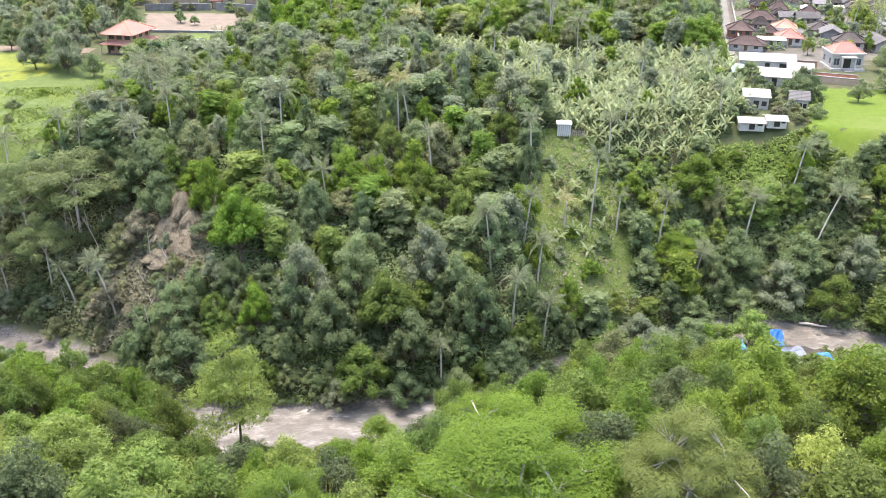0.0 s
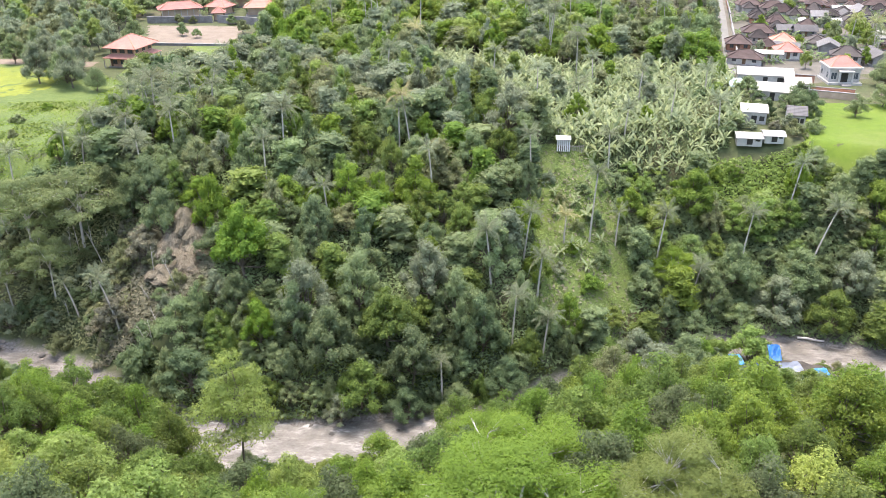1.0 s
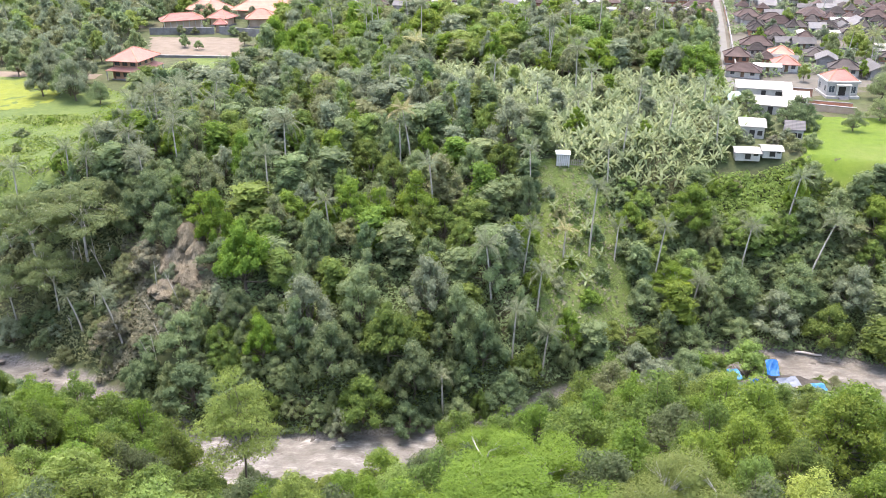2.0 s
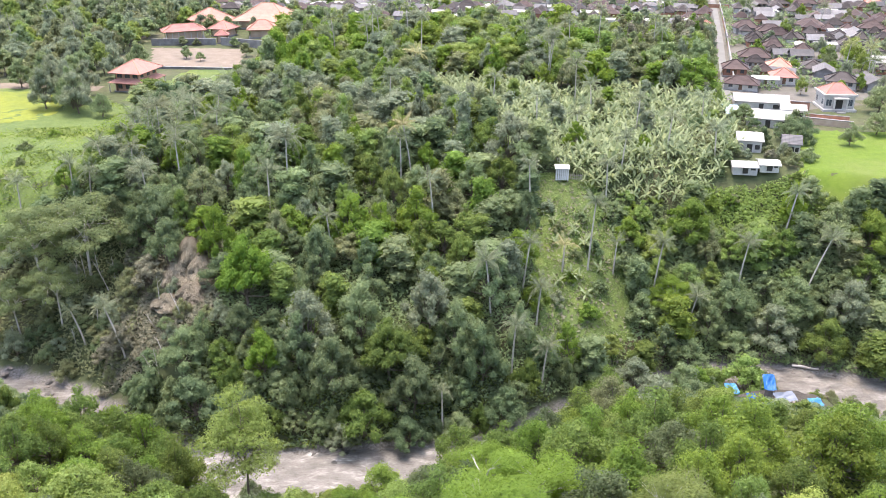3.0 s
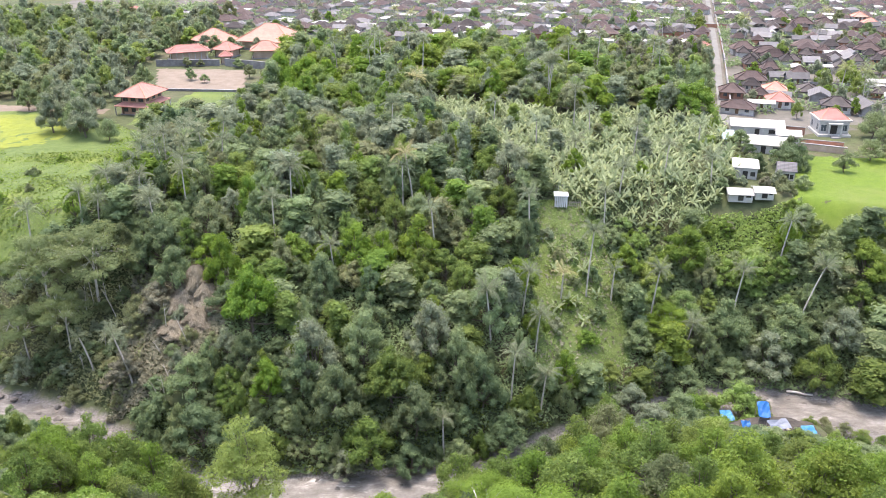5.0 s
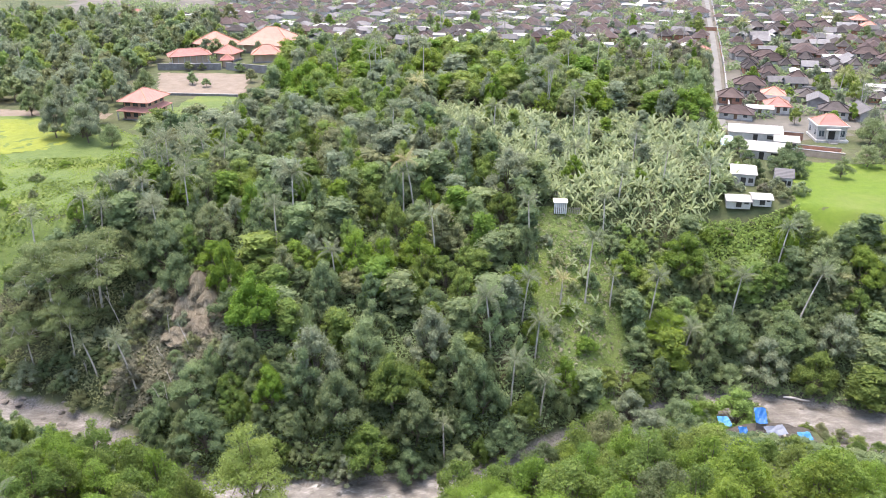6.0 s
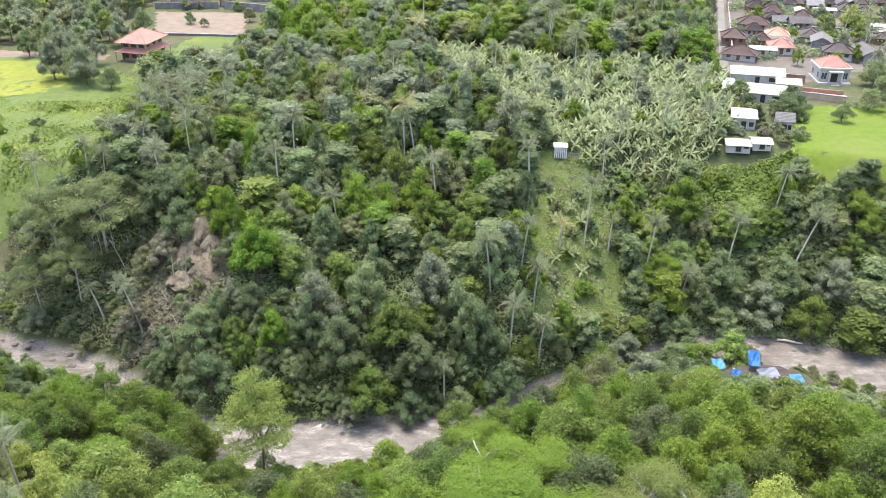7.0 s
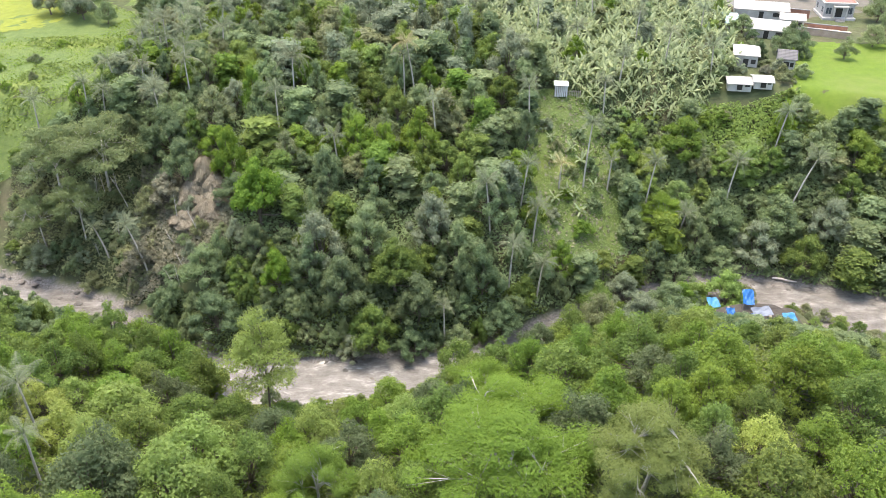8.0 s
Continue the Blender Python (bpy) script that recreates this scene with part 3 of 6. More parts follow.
def palm(x, y, height, lean=0.0, toward=0.0, tint="palm", size=1.0, fronds=13, label="", z=None):
    """A coconut palm: a bowed trunk and fronds that are each a part."""
    ob = new("palm_tree")
    z0 = ground_z(x, y) if z is None else z
    ob.matrix_world = pose(x, y, z0)
    tagged(ob, label or "slim coconut palm with arching feathered fronds", "palm tree", "coconut palms")
    v, f, pts, rad = [], [], [], []
    for i in range(9):
        s = i / 8
        off = lean * height * s ** 1.4
        pts.append(Vector((math.cos(toward) * off, math.sin(toward) * off, height * s - 0.6 * (1 - s))))
        rad.append(0.2 - 0.07 * s + (0.1 if i == 0 else 0))
    tube(v, f, pts, rad, 7)
    o = new("trunk", mesh_of("trunk", v, f, [M_PALM_BARK], flat=False))
    o.parent = ob
    if y > 160:
        o = new("crown", random.choice(PALM_CROWNS[tint]))
        o.parent = ob
        o.matrix_basis = Matrix.LocRotScale(pts[-1], Euler((0, 0, random.uniform(0, 6.28))), (size,) * 3)
    else:
        for k, m in frond_poses(random, fronds, size):
            o = new("frond", FRONDS[tint][k])
            o.parent = ob
            o.matrix_basis = Matrix.Translation(pts[-1]) @ m
    PLANTED.append((x, y, 1.6))
    return ob


def banana_leaf(length=2.3, width=0.55, rise=1.0, droop=1.0, v=None, f=None, m=None):
    """One arched, folded banana leaf along +x."""
    v, f = ([], []) if v is None else (v, f)
    m = m or Matrix()
    b = len(v)
    for i in range(6):
        s = i / 5
        w = width * (0.12, 0.7, 1.0, 0.95, 0.7, 0.08)[i] * 0.5
        p = Vector((length * (0.9 * s - 0.15 * s * s), 0, length * (rise * 0.75 * s - droop * 0.62 * s * s)))
        v += [m @ (p + Vector((0, -w, -0.25 * w))), m @ (p + Vector((0, 0, 0.0))), m @ (p + Vector((0, w, -0.25 * w)))]
    for i in range(5):
        q = b + i * 3
        f += [(q, q + 3, q + 4, q + 1), (q + 1, q + 4, q + 5, q + 2)]
    return v, f


BANANA_LEAVES = []
for rise_, droop_ in ((1.75, 0.8), (1.35, 1.1), (0.95, 1.35), (0.55, 1.25)):
    v_, f_ = banana_leaf(2.4, 0.6, rise_, droop_)
    BANANA_LEAVES.append(mesh_of("leaf", v_, f_, [LEAF["banana"]]))
v_, f_ = [], []
tube(v_, f_, [Vector((0, 0, -0.3)), Vector((0.03, 0, 0.8)), Vector((0, 0.04, 1.7))], [0.16, 0.13, 0.08], 6)
BANANA_STEM = mesh_of("stem", v_, f_, [plain("banana_stem", (0.12, 0.13, 0.05), (0.32, 0.3, 0.14), 2.0)], flat=False)


def leaf_turns(rng, count):
    t0 = rng.uniform(0, 6.28)
    return [(min(3, int(4 * k / count)), Euler((rng.uniform(-0.3, 0.3), rng.uniform(-0.15, 0.15), t0 + 2.4 * k + rng.uniform(-0.3, 0.3)))) for k in range(count)]


def banana_plant(x, y, size, where="with long arching leaves"):
    ob = new("banana_plant")
    ob.matrix_world = Matrix.LocRotScale((x, y, ground_z(x, y)), Euler((0, 0, 0)), (size,) * 3)
    tagged(ob, f"pale green banana plant {where}", "banana plant", "banana plants")
    o = new("stem", BANANA_STEM)
    o.parent = ob
    for k, turn in leaf_turns(random, 9):
        o = new("leaf", BANANA_LEAVES[k])
        o.parent = ob
        o.matrix_basis = Matrix.LocRotScale((0, 0, 1.6), turn, (1, 1, 1))
    return ob


def banana_rest(places):
    v, f = [], []
    for x, y, size in places:
        base = Matrix.LocRotScale((x, y, ground_z(x, y)), None, (size,) * 3)
        for k, turn in leaf_turns(random, 12):
            rise, droop = ((1.75, 0.8), (1.35, 1.1), (0.95, 1.35), (0.55, 1.25))[k]
            banana_leaf(2.4, 0.6, rise, droop, v, f, base @ Matrix.LocRotScale((0, 0, 1.6), turn, None))
        tube(v, f, [base @ Vector((0, 0, -0.3)), base @ Vector((0, 0, 1.7))], [0.15, 0.1], 4)
    tagged(new("banana_plants", mesh_of("banana_plants", v, f, [LEAF["banana"]])),
           "farther rows of the pale green banana plantation", "banana plants", kind="stuff")


def undergrowth(name, count, where, size, high, tint, label, seed):
    """A thick cover of leaf sprays over a stretch of ground, in clumps."""
    rng = np.random.default_rng(seed)
    x0, x1, y0, y1 = where[0]
    pts = []
    while len(pts) < count:
        x, y = rng.uniform(x0, x1), rng.uniform(y0, y1)
        if not where[1](x, y):
            continue
        clump = 0.5 + 0.5 * noise.noise((x * 0.3, y * 0.3, seed))
        pts.append((x, y, ground_z(x, y) + high * clump * rng.random() ** 0.6))
    pts = np.array(pts)
    v = leaf_sprays(rng, pts, np.tile([0, -0.2, 1.0], (count, 1)), size)
    tagged(new(name, mesh_of(name, v.tolist(), np.arange(count * 3).reshape(-1, 3).tolist(), [LEAF[tint]])), label, "undergrowth", kind="stuff")

# ---- planting ----
random.seed(5)
for row in [
    (-36.0, 138.5, 15.5, 6.6, "fine", "vivid"),
    (-43.5, 148.4, 13, 4.4, "fine", "vivid"),
    (-40.1, 134.0, 7, 3.0, "fine", "grey"),
    (-23.8, 130.0, 14, 5.2, "fine", "grey"),
    (-14.9, 131.8, 14, 5.1, "fine", "mid"),
    (-2.6, 134.9, 14, 4.9, "fine", "grey"),
    (8.7, 142.1, 14, 6.2, "fine", "mid"),
    (2.4, 130.7, 14, 4.8, "fine", "mid"),
    (-9.6, 126.6, 13, 6.2, "fine", "lush"),
    (-19.1, 123.3, 13, 5.4, "fine", "deep"),
    (-5.1, 122.5, 12, 5.1, "fine", "deep"),
    (-13.7, 119.2, 11, 5.4, "fine", "lush"),
    (6.7, 127.7, 13, 4.4, "fine", "deep"),
    (10.7, 123.7, 9, 4.9, "fine", "deep"),
    (-17.1, 116.9, 6, 5.8, "fine", "grey"),
    (-6.1, 117.8, 7, 5.2, "fine", "deep"),
    (-31.2, 125.6, 10, 3.8, "fine", "vivid"),
    (-25.3, 126.4, 12, 4.0, "round", "deep"),
]:
    tree(*row, where="on the steep river slope")
for row in [
    (-71.0, 153.7, 18, 9.4, "umbrella", "tier"),
    (-81.2, 153.0, 18, 7.7, "umbrella", "tier"),
    (-74.8, 145.8, 16, 5.4, "umbrella", "tier"),
    (-83.3, 145.6, 14, 5.5, "umbrella", "tier"),
    (-57.4, 156.8, 13, 6.0, "fine", "deep"),
    (-53.5, 149.6, 12, 4.6, "fine", "deep"),
    # dark gap behind the umbrella trunks: its shade is put into these leaf tints
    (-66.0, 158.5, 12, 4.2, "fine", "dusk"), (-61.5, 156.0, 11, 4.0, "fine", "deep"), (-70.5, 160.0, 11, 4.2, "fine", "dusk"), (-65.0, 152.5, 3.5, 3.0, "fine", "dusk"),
    (-60.6, 146.5, 7, 3.2, "fine", "olive"),
    (-56.3, 146.2, 9, 4.1, "round", "dry"),
    (-46.0, 128.8, 9, 5.3, "fine", "mid"),
    (-42.5, 121.1, 10, 5.6, "fine", "deep"),
    (-36.1, 131.3, 9, 3.6, "fine", "deep"),
    (-83.7, 143.3, 7, 4.3, "fine", "grey"),
    (-60.4, 137.0, 7, 5.1, "round", "dry"),
]:
    tree(*row, where="below the meadow")
for row in [
    (-53.8, 273.4, 16, 7.5, "fine", "vivid"),
    (-45.6, 325.8, 16, 9.3, "fine", "deep"),
    (-40.8, 271.1, 14, 8.2, "round", "lime"),
    (-27.3, 243.0, 12, 6.0, "fine", "vivid"),
    (-5.1, 299.9, 16, 10.1, "round", "bright"),
    (18.3, 323.7, 15, 12.0, "round", "mid"),
    (28.4, 268.3, 13, 7.3, "round", "grey"),
    (34.3, 307.8, 13, 8.4, "round", "grey"),
    (55.0, 317.4, 15, 10.4, "round", "mid"),
    (55.5, 260.8, 14, 8.7, "round", "olive"),
    (68.9, 269.4, 14, 9.1, "round", "mid"),
    (73.9, 248.1, 13, 7.4, "round", "bright"),
    (40.1, 282.0, 13, 8.7, "round", "mid"),
    (-99.0, 226.0, 13, 5.2, "fine", "grey"), (-105.0, 236.0, 14, 5.2, "fine", "grey"), (-102.5, 231.0, 13, 4.8, "fine", "mid"), (-110.0, 231.0, 13, 5.0, "fine", "grey"), (-112.0, 243.0, 14, 5.2, "fine", "grey"), (-118.0, 252.0, 13, 5.0, "fine", "mid"), (-104.0, 246.0, 12, 4.4, "fine", "grey"), (-122.0, 263.0, 12, 5.0, "fine", "grey"), (-128.0, 256.0, 10, 4.4, "fine", "mid"), (-108.0, 247.0, 13, 5.0, "fine", "mid"), (-113.0, 258.0, 12, 5.0, "fine", "grey"), (-104.0, 269.0, 12, 4.6, "fine", "grey"), (-100.0, 280.0, 11, 4.4, "fine", "mid"),
    (-91.5, 223.0, 7.5, 3.6, "bank", "deep"),
    (-129.8, 284.4, 10, 7.2, "round", "grey"),
    (-140.6, 282.0, 13, 11.7, "round", "grey"),
    (-118.4, 330.5, 10, 9.9, "round", "lime"),
    (-128.1, 295.2, 12, 10.9, "round", "grey"),
    (83.5, 199.0, 7.5, 4.6, "bank", "deep"), (88.5, 203.0, 6.5, 3.6, "bank", "deep"),
    (77.3, 214.1, 7, 3.8, "round", "mid"),
    (97.3, 196.2, 6, 2.9, "bank", "mid"),
    (107.8, 205.0, 7, 4.2, "bank", "mid"),
    (118.0, 226.0, 9, 4.6, "bank", "mid"), (116.0, 214.0, 8, 4.4, "bank", "mid"), (123.0, 219.0, 8, 4.4, "bank", "deep"), (122.0, 234.0, 9, 4.4, "bank", "grey"), (113.0, 200.0, 7, 4.0, "bank", "bright"), (127.0, 208.0, 9, 4.6, "bank", "mid"),
]:
    tree(*row, where="on the plateau")
for row in [
    (-19.6, 209.2, 12, 5.8, "round", "grey"),
    (-34.4, 224.0, 13, 7.0, "round", "grey"),
    (-12.0, 201.2, 13, 5.6, "tall", "grey"),
    (4.4, 191.7, 15, 2.7, "tall", "grey"),
    (14.8, 180.9, 16, 6.4, "round", "grey"),
]:
    tree(*row, where="on the plateau")
for row in [
    (58.1, 153.1, 11, 5.6, "fine", "mid"),
    (66.0, 147.7, 11, 5.8, "fine", "grey"),
    (74.5, 144.2, 10, 5.4, "fine", "lush"),
    (70.2, 151.8, 11, 6.8, "fine", "mid"),
    (80.4, 149.0, 11, 5.4, "fine", "grey"),
    (45.1, 151.8, 9, 5.9, "feather", "feather"),
    (51.6, 165.7, 11, 6.3, "fine", "bright"),
    (60.5, 163.3, 7, 4.0, "fine", "lime"),
    (71.0, 162.5, 7, 4.0, "fine", "lush"),
    (80.7, 162.4, 11, 6.2, "fine", "mid"),
    (88.1, 160.3, 11, 7.2, "fine", "bright"),
    (38.5, 163.2, 8, 4.0, "fine", "bright"),
    (43.6, 157.1, 7, 4.6, "fine", "lime"),
    (31.9, 140.9, 5, 3.0, "fine", "lime"),
    (35.6, 135.4, 9, 6.1, "fine", "grey"),
]:
    tree(*row, where="on the slope below the field")
for row in [
    (-28.5, 97.0, 23.5, 6.6, "airy", "lime"),
    (6.7, 63.0, 14, 11.3, "feather", "feather"),
    (21.7, 61.1, 14, 8.3, "feather", "tawny"),
    (36.6, 65.6, 8, 4.4, "bank", "yellow"),
    (47.0, 80.3, 11, 7.2, "bank", "bright"),
    (37.1, 84.4, 11, 7.6, "bank", "bright"),
    (28.6, 95.3, 11, 7.8, "bank", "lush"),
    (17.4, 92.6, 11, 7.2, "bank", "lush"),
    (30.0, 131.8, 9, 6.2, "bank", "lush"),
    (35.1, 57.4, 11, 6.2, "bank", "lush"),
    (43.6, 56.9, 12, 5.7, "bank", "bright"),
    (49.6, 71.2, 11, 5.3, "bank", "lush"),
    (-4.5, 75.2, 10, 6.0, "bank", "bright"),
    (-12.5, 74.2, 10, 5.2, "bank", "dusk"),
    (-9.0, 96.8, 8, 5.9, "bank", "bright"),
    (6.2, 97.5, 9, 6.3, "feather", "feather"),
    (-15.1, 64.0, 12, 6.1, "feather", "bright"),
    (-32.2, 64.3, 12, 7.1, "bank", "lime"),
    (-49.9, 91.1, 9, 7.8, "bank", "bright"),
    (-38.5, 88.8, 9, 6.6, "bank", "lush"),
    (-66.8, 108.3, 6, 3.4, "bank", "lush"),
    (-56.1, 119.1, 9, 7.7, "bank", "bright"),
    (-50.5, 76.5, 8, 5.0, "bank", "yellow"), (-45.5, 72.5, 9, 4.6, "bank", "lime"), (-57.0, 84.0, 7, 4.4, "bank", "yellow"),
    (-40.9, 62.5, 12, 6.4, "bank", "dusk"),
]:
    tree(*row, where="on the near river bank")
for row in [
    (-25.1, 72.1, 10, 6.0, "bank", "lush"),
    (-67.2, 96.6, 9, 5.9, "bank", "lush"),
    (-30.0, 104.0, 4.4, 3.0, "bank", "dusk"),
    (-26.1, 88.1, 6, 5.2, "bank", "dusk"),
    (8.2, 74.9, 14, 10.5, "feather", "feather"),
    (-46.8, 85.6, 11, 6.6, "bank", "lime"),
    (-32.8, 72.8, 13, 6.6, "bank", "lime"),
    (-39.6, 65.7, 13, 5.0, "bank", "dusk"),
    (44.8, 78.0, 11, 5.1, "bank", "bright"),
]:
    tree(*row, where="on the near river bank")
for x, y, high, reach, tint in [
    (-0.3, 120.6, 9, 2.5, "palm"),
    (-77.1, 166.2, 10, 3.8, "palm"),
    (-60.4, 163.0, 11, 4.2, "palm"),
    (-73.7, 165.9, 9, 3.6, "palm"),
    (-34.9, 159.0, 12, 3.9, "palm"),
    (-32.9, 168.9, 12, 4.8, "palm"),
    (37.1, 236.5, 12, 5.2, "palm"),
    (-7.0, 175.7, 12, 3.7, "gold"),
    (-14.0, 212.8, 13, 4.4, "palm"),
    (-64.1, 184.1, 10, 3.8, "palm"),
    (-55.4, 169.0, 11, 3.7, "palm"),
]:
    palm(x, y, high, random.uniform(0, 0.22), random.uniform(0, 6.28), tint, reach / 3.9)
for x, y, high, reach, tint in [
    (-56.8, 206.6, 10, 4.1, "palm"),
    (-63.5, 207.4, 9, 4.2, "palm"),
    (-57.2, 224.1, 10, 4.4, "palm"),
    (-88.0, 164.5, 9, 3.7, "palm"),
    (23.7, 153.8, 6, 3.0, "gold"),
    (17.9, 163.9, 13, 3.3, "palm"),
    (-2.0, 158.7, 12, 3.0, "grey"),
    (34.6, 156.7, 7, 2.8, "palm"),
    (-9.0, 265.0, 9, 4.7, "gold"),
    (-55.4, 78.9, 9, 4.2, "palm"),
    (-48.9, 66.2, 8, 3.0, "palm"),
]:
    palm(x, y, high, random.uniform(0, 0.22), random.uniform(0, 6.28), tint, reach / 3.9)

for x, y, high, lean, toward in [
    (29.2, 156.0, 14.8, 0.05, 0),
    (42.2, 153.5, 13.3, 0.09, 0),
    (60.8, 157.6, 11.5, 0.10, 0),
    (73.5, 154.5, 14.3, 0.26, 0),
    (72.2, 165.6, 11.1, 0.12, 0),
    (15.2, 146.8, 10.0, 0.11, 0),
    (12.0, 129.9, 10.8, 0.05, 0),
    (17.6, 130.5, 8.6, 0.09, 0),
    (-69.0, 141.7, 7.4, 0.24, 3.14),
    (-59.1, 135.5, 11.2, 0.22, 3.14),
    (48.8, 149.1, 7.6, 0.16, 0),
    (-9.3, 174.5, 10.1, 0.00, 0),
    (-22.1, 152.0, 8.3, 0.07, 3.14),
    (17.4, 140.5, 8.1, 0.07, 0),
    (35.4, 173.8, 8.1, 0.03, 3.14),
    (8.7, 139.0, 12.1, 0.09, 3.14),
]:
    palm(x, y, high, lean, toward, "palm", random.uniform(0.8, 0.95), 21, "tall coconut palm with a bare grey trunk above the slope")


def outside(outline):
    xs, ys = [p[0] for p in outline], [p[1] for p in outline]

    def test(x, y):
        hit = False
        for (x0, y0), (x1, y1) in zip(outline, outline[1:] + outline[:1]):
            if (y0 > y) != (y1 > y) and x < x0 + (y - y0) / (y1 - y0) * (x1 - x0):
                hit = not hit
        return not hit
    return test


BANANAS = [(14, 186), (24, 181), (31, 175), (38, 170), (48, 170), (57, 172), (61, 180), (66, 186), (72, 198), (74, 214), (80, 238), (72, 244), (58, 250), (44, 252), (34, 246),
           (26, 258), (10, 262), (-8, 272), (-10, 262), (-4, 248), (4, 226), (10, 208)]
GLADE = [(17, 136), (33, 138), (38, 150), (36, 164), (33, 178), (20, 179), (17, 165), (18, 150)]
HOUSE_PLOT = [(-106, 238), (-64, 232), (-62, 282), (-70, 346), (-112, 346), (-100, 282), (-102, 258)]
TERRACE_VIEW = [(-112, 282), (-64, 282), (-58, 360), (-116, 360)]
LEFT_BANK = [(-96, 137), (-66, 130), (-45, 127), (-42, 140), (-45, 152), (-58, 152), (-64, 162), (-96, 162)]
SHEDS = [(63, 178), (77, 176), (98, 212), (118, 214), (122, 246), (80, 252), (76, 236), (72, 200), (64, 190)]
not_in = [outside(o) for o in (PASTURE, PADDY, LAWN, BANANAS, GLADE, HOUSE_PLOT, TERRACE_VIEW, SHEDS, LEFT_BANK)]
CAMP = (60, 125)


def free_ground(x, y):
    if 54 < x < 78 and 168 < y < 180:
        return False
    half = 6.6 if x > 50 or -40 < x < 0 else 4.6
    d = y - river_y(x)
    if -half < d < half:
        return False
    if math.hypot(x - CAMP[0], y - CAMP[1]) < 8 or (x > 50 and -16 < d < 6.6):
        return False
    return all(test(x, y) for test in not_in)


def spaced(x, y, r, tight=0.62):
    return all((x - px) ** 2 + (y - py) ** 2 > (tight * (r + pr)) ** 2 for px, py, pr in PLANTED)


def tallest(x, y):
    """How high plants grow on the near bank: low scrub at the water's edge, trees farther up."""
    s = river_y(x) - 6 - y
    if s < 0:
        return 99.0
    steep = float(np.interp(x, [-92, -72, -63, -42, -31, -24, -6, 2, 34, 46, 66], [0.36, 0.62, 0.9, 0.7, 0.62, 0.36, 0.36, 0.85, 0.8, 0.11, 0.08]))
    return 1.2 + steep * s


COUNT = {}


def forest(box, tries, heights, radii, kinds, tints, where, group, tight=0.62, allow=None):
    x0, x1, y0, y1 = box
    for _ in range(tries):
        x, y = random.uniform(x0, x1), random.uniform(y0, y1)
        if abs(x) > 20 + 0.57 * y:
            continue
        r = random.uniform(*radii)
        if not (allow or free_ground)(x, y) or not spaced(x, y, r, tight):
            continue
        high = random.uniform(*heights)
        kind = random.choice(kinds)
        top = tallest(x, y)
        if high > top:
            high, kind = max(top, 2.0), "bank" if y < 108 else "bush"
            r = min(r, 1.2 * high)
        if COUNT.get(kind, 0) > (150 if kind == "bush" else 250):
            continue
        COUNT[kind] = COUNT.get(kind, 0) + 1
        tree(x, y, high, r, kind, random.choice(tints), where, group)


GREENS = ["deep", "mid", "mid", "mid", "grey", "olive", "lime", "lush", "bright", "feather"]
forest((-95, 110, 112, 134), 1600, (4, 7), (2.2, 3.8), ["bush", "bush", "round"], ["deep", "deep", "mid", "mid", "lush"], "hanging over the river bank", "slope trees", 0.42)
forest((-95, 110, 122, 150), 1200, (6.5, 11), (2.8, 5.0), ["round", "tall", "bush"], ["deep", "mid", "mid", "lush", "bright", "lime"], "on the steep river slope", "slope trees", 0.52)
forest((52, 80, 166, 178), 500, (1.4, 2.6), (1.5, 2.6), ["bush"], ["lime", "bright", "mid", "mid", "lush"], "below the low stables", "slope trees", 0.5,
       lambda x, y: not any(abs(x - a) < 4.2 and -3.5 < y - b for a, b in ((66.3, 180.2), (71.7, 179.4))))
forest((36, 120, 150, 182), 900, (4, 8.5), (2.4, 4.6), ["round", "bush", "bush"], ["lime", "lime", "bright", "mid", "mid", "lush", "pale"], "on the leafy slope below the sheds", "slope trees", 0.5)
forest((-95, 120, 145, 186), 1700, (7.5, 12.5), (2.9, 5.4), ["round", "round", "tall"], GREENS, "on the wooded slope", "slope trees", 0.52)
forest((-85, 30, 180, 262), 1500, (7, 13), (3.0, 5.4), ["round", "round", "tall"], GREENS + ["grey", "grey"], "in the plateau wood", "plateau trees", 0.55)
forest((48, 104, 286, 345), 420, (6, 11), (1.8, 3.4), ["tall", "wood", "wood"], ["olive", "olive", "dry", "lime", "grey", "mid"], "in the thin scrub beside the lane", "plateau trees", 0.6,
       lambda x, y: free_ground(x, y) and x < np.interp(y, [240, 286, 330, 390], [78, 89, 102, 118]))
forest((-58, 104, 246, 345), 1500, (7, 15), (3.2, 6.2), ["wood", "wood", "tall"], ["mid", "mid", "olive", "lime", "lime", "grey", "feather", "vivid", "bright"], "in the wood behind the plantation", "plateau trees", 0.5,
       lambda x, y: free_ground(x, y) and x < np.interp(y, [240, 286, 330, 390], [78, 89, 102, 118]))
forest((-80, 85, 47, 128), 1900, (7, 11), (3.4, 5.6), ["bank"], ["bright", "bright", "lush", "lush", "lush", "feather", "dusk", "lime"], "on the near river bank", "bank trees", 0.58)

# gardens and groves round the orange roofs and the meadow
def grove(x, y):
    return free_ground(x, y) and not (-112 < x < -60 and 276 < y < 330 and outside(TERRACE_VIEW)(x, y) is False)


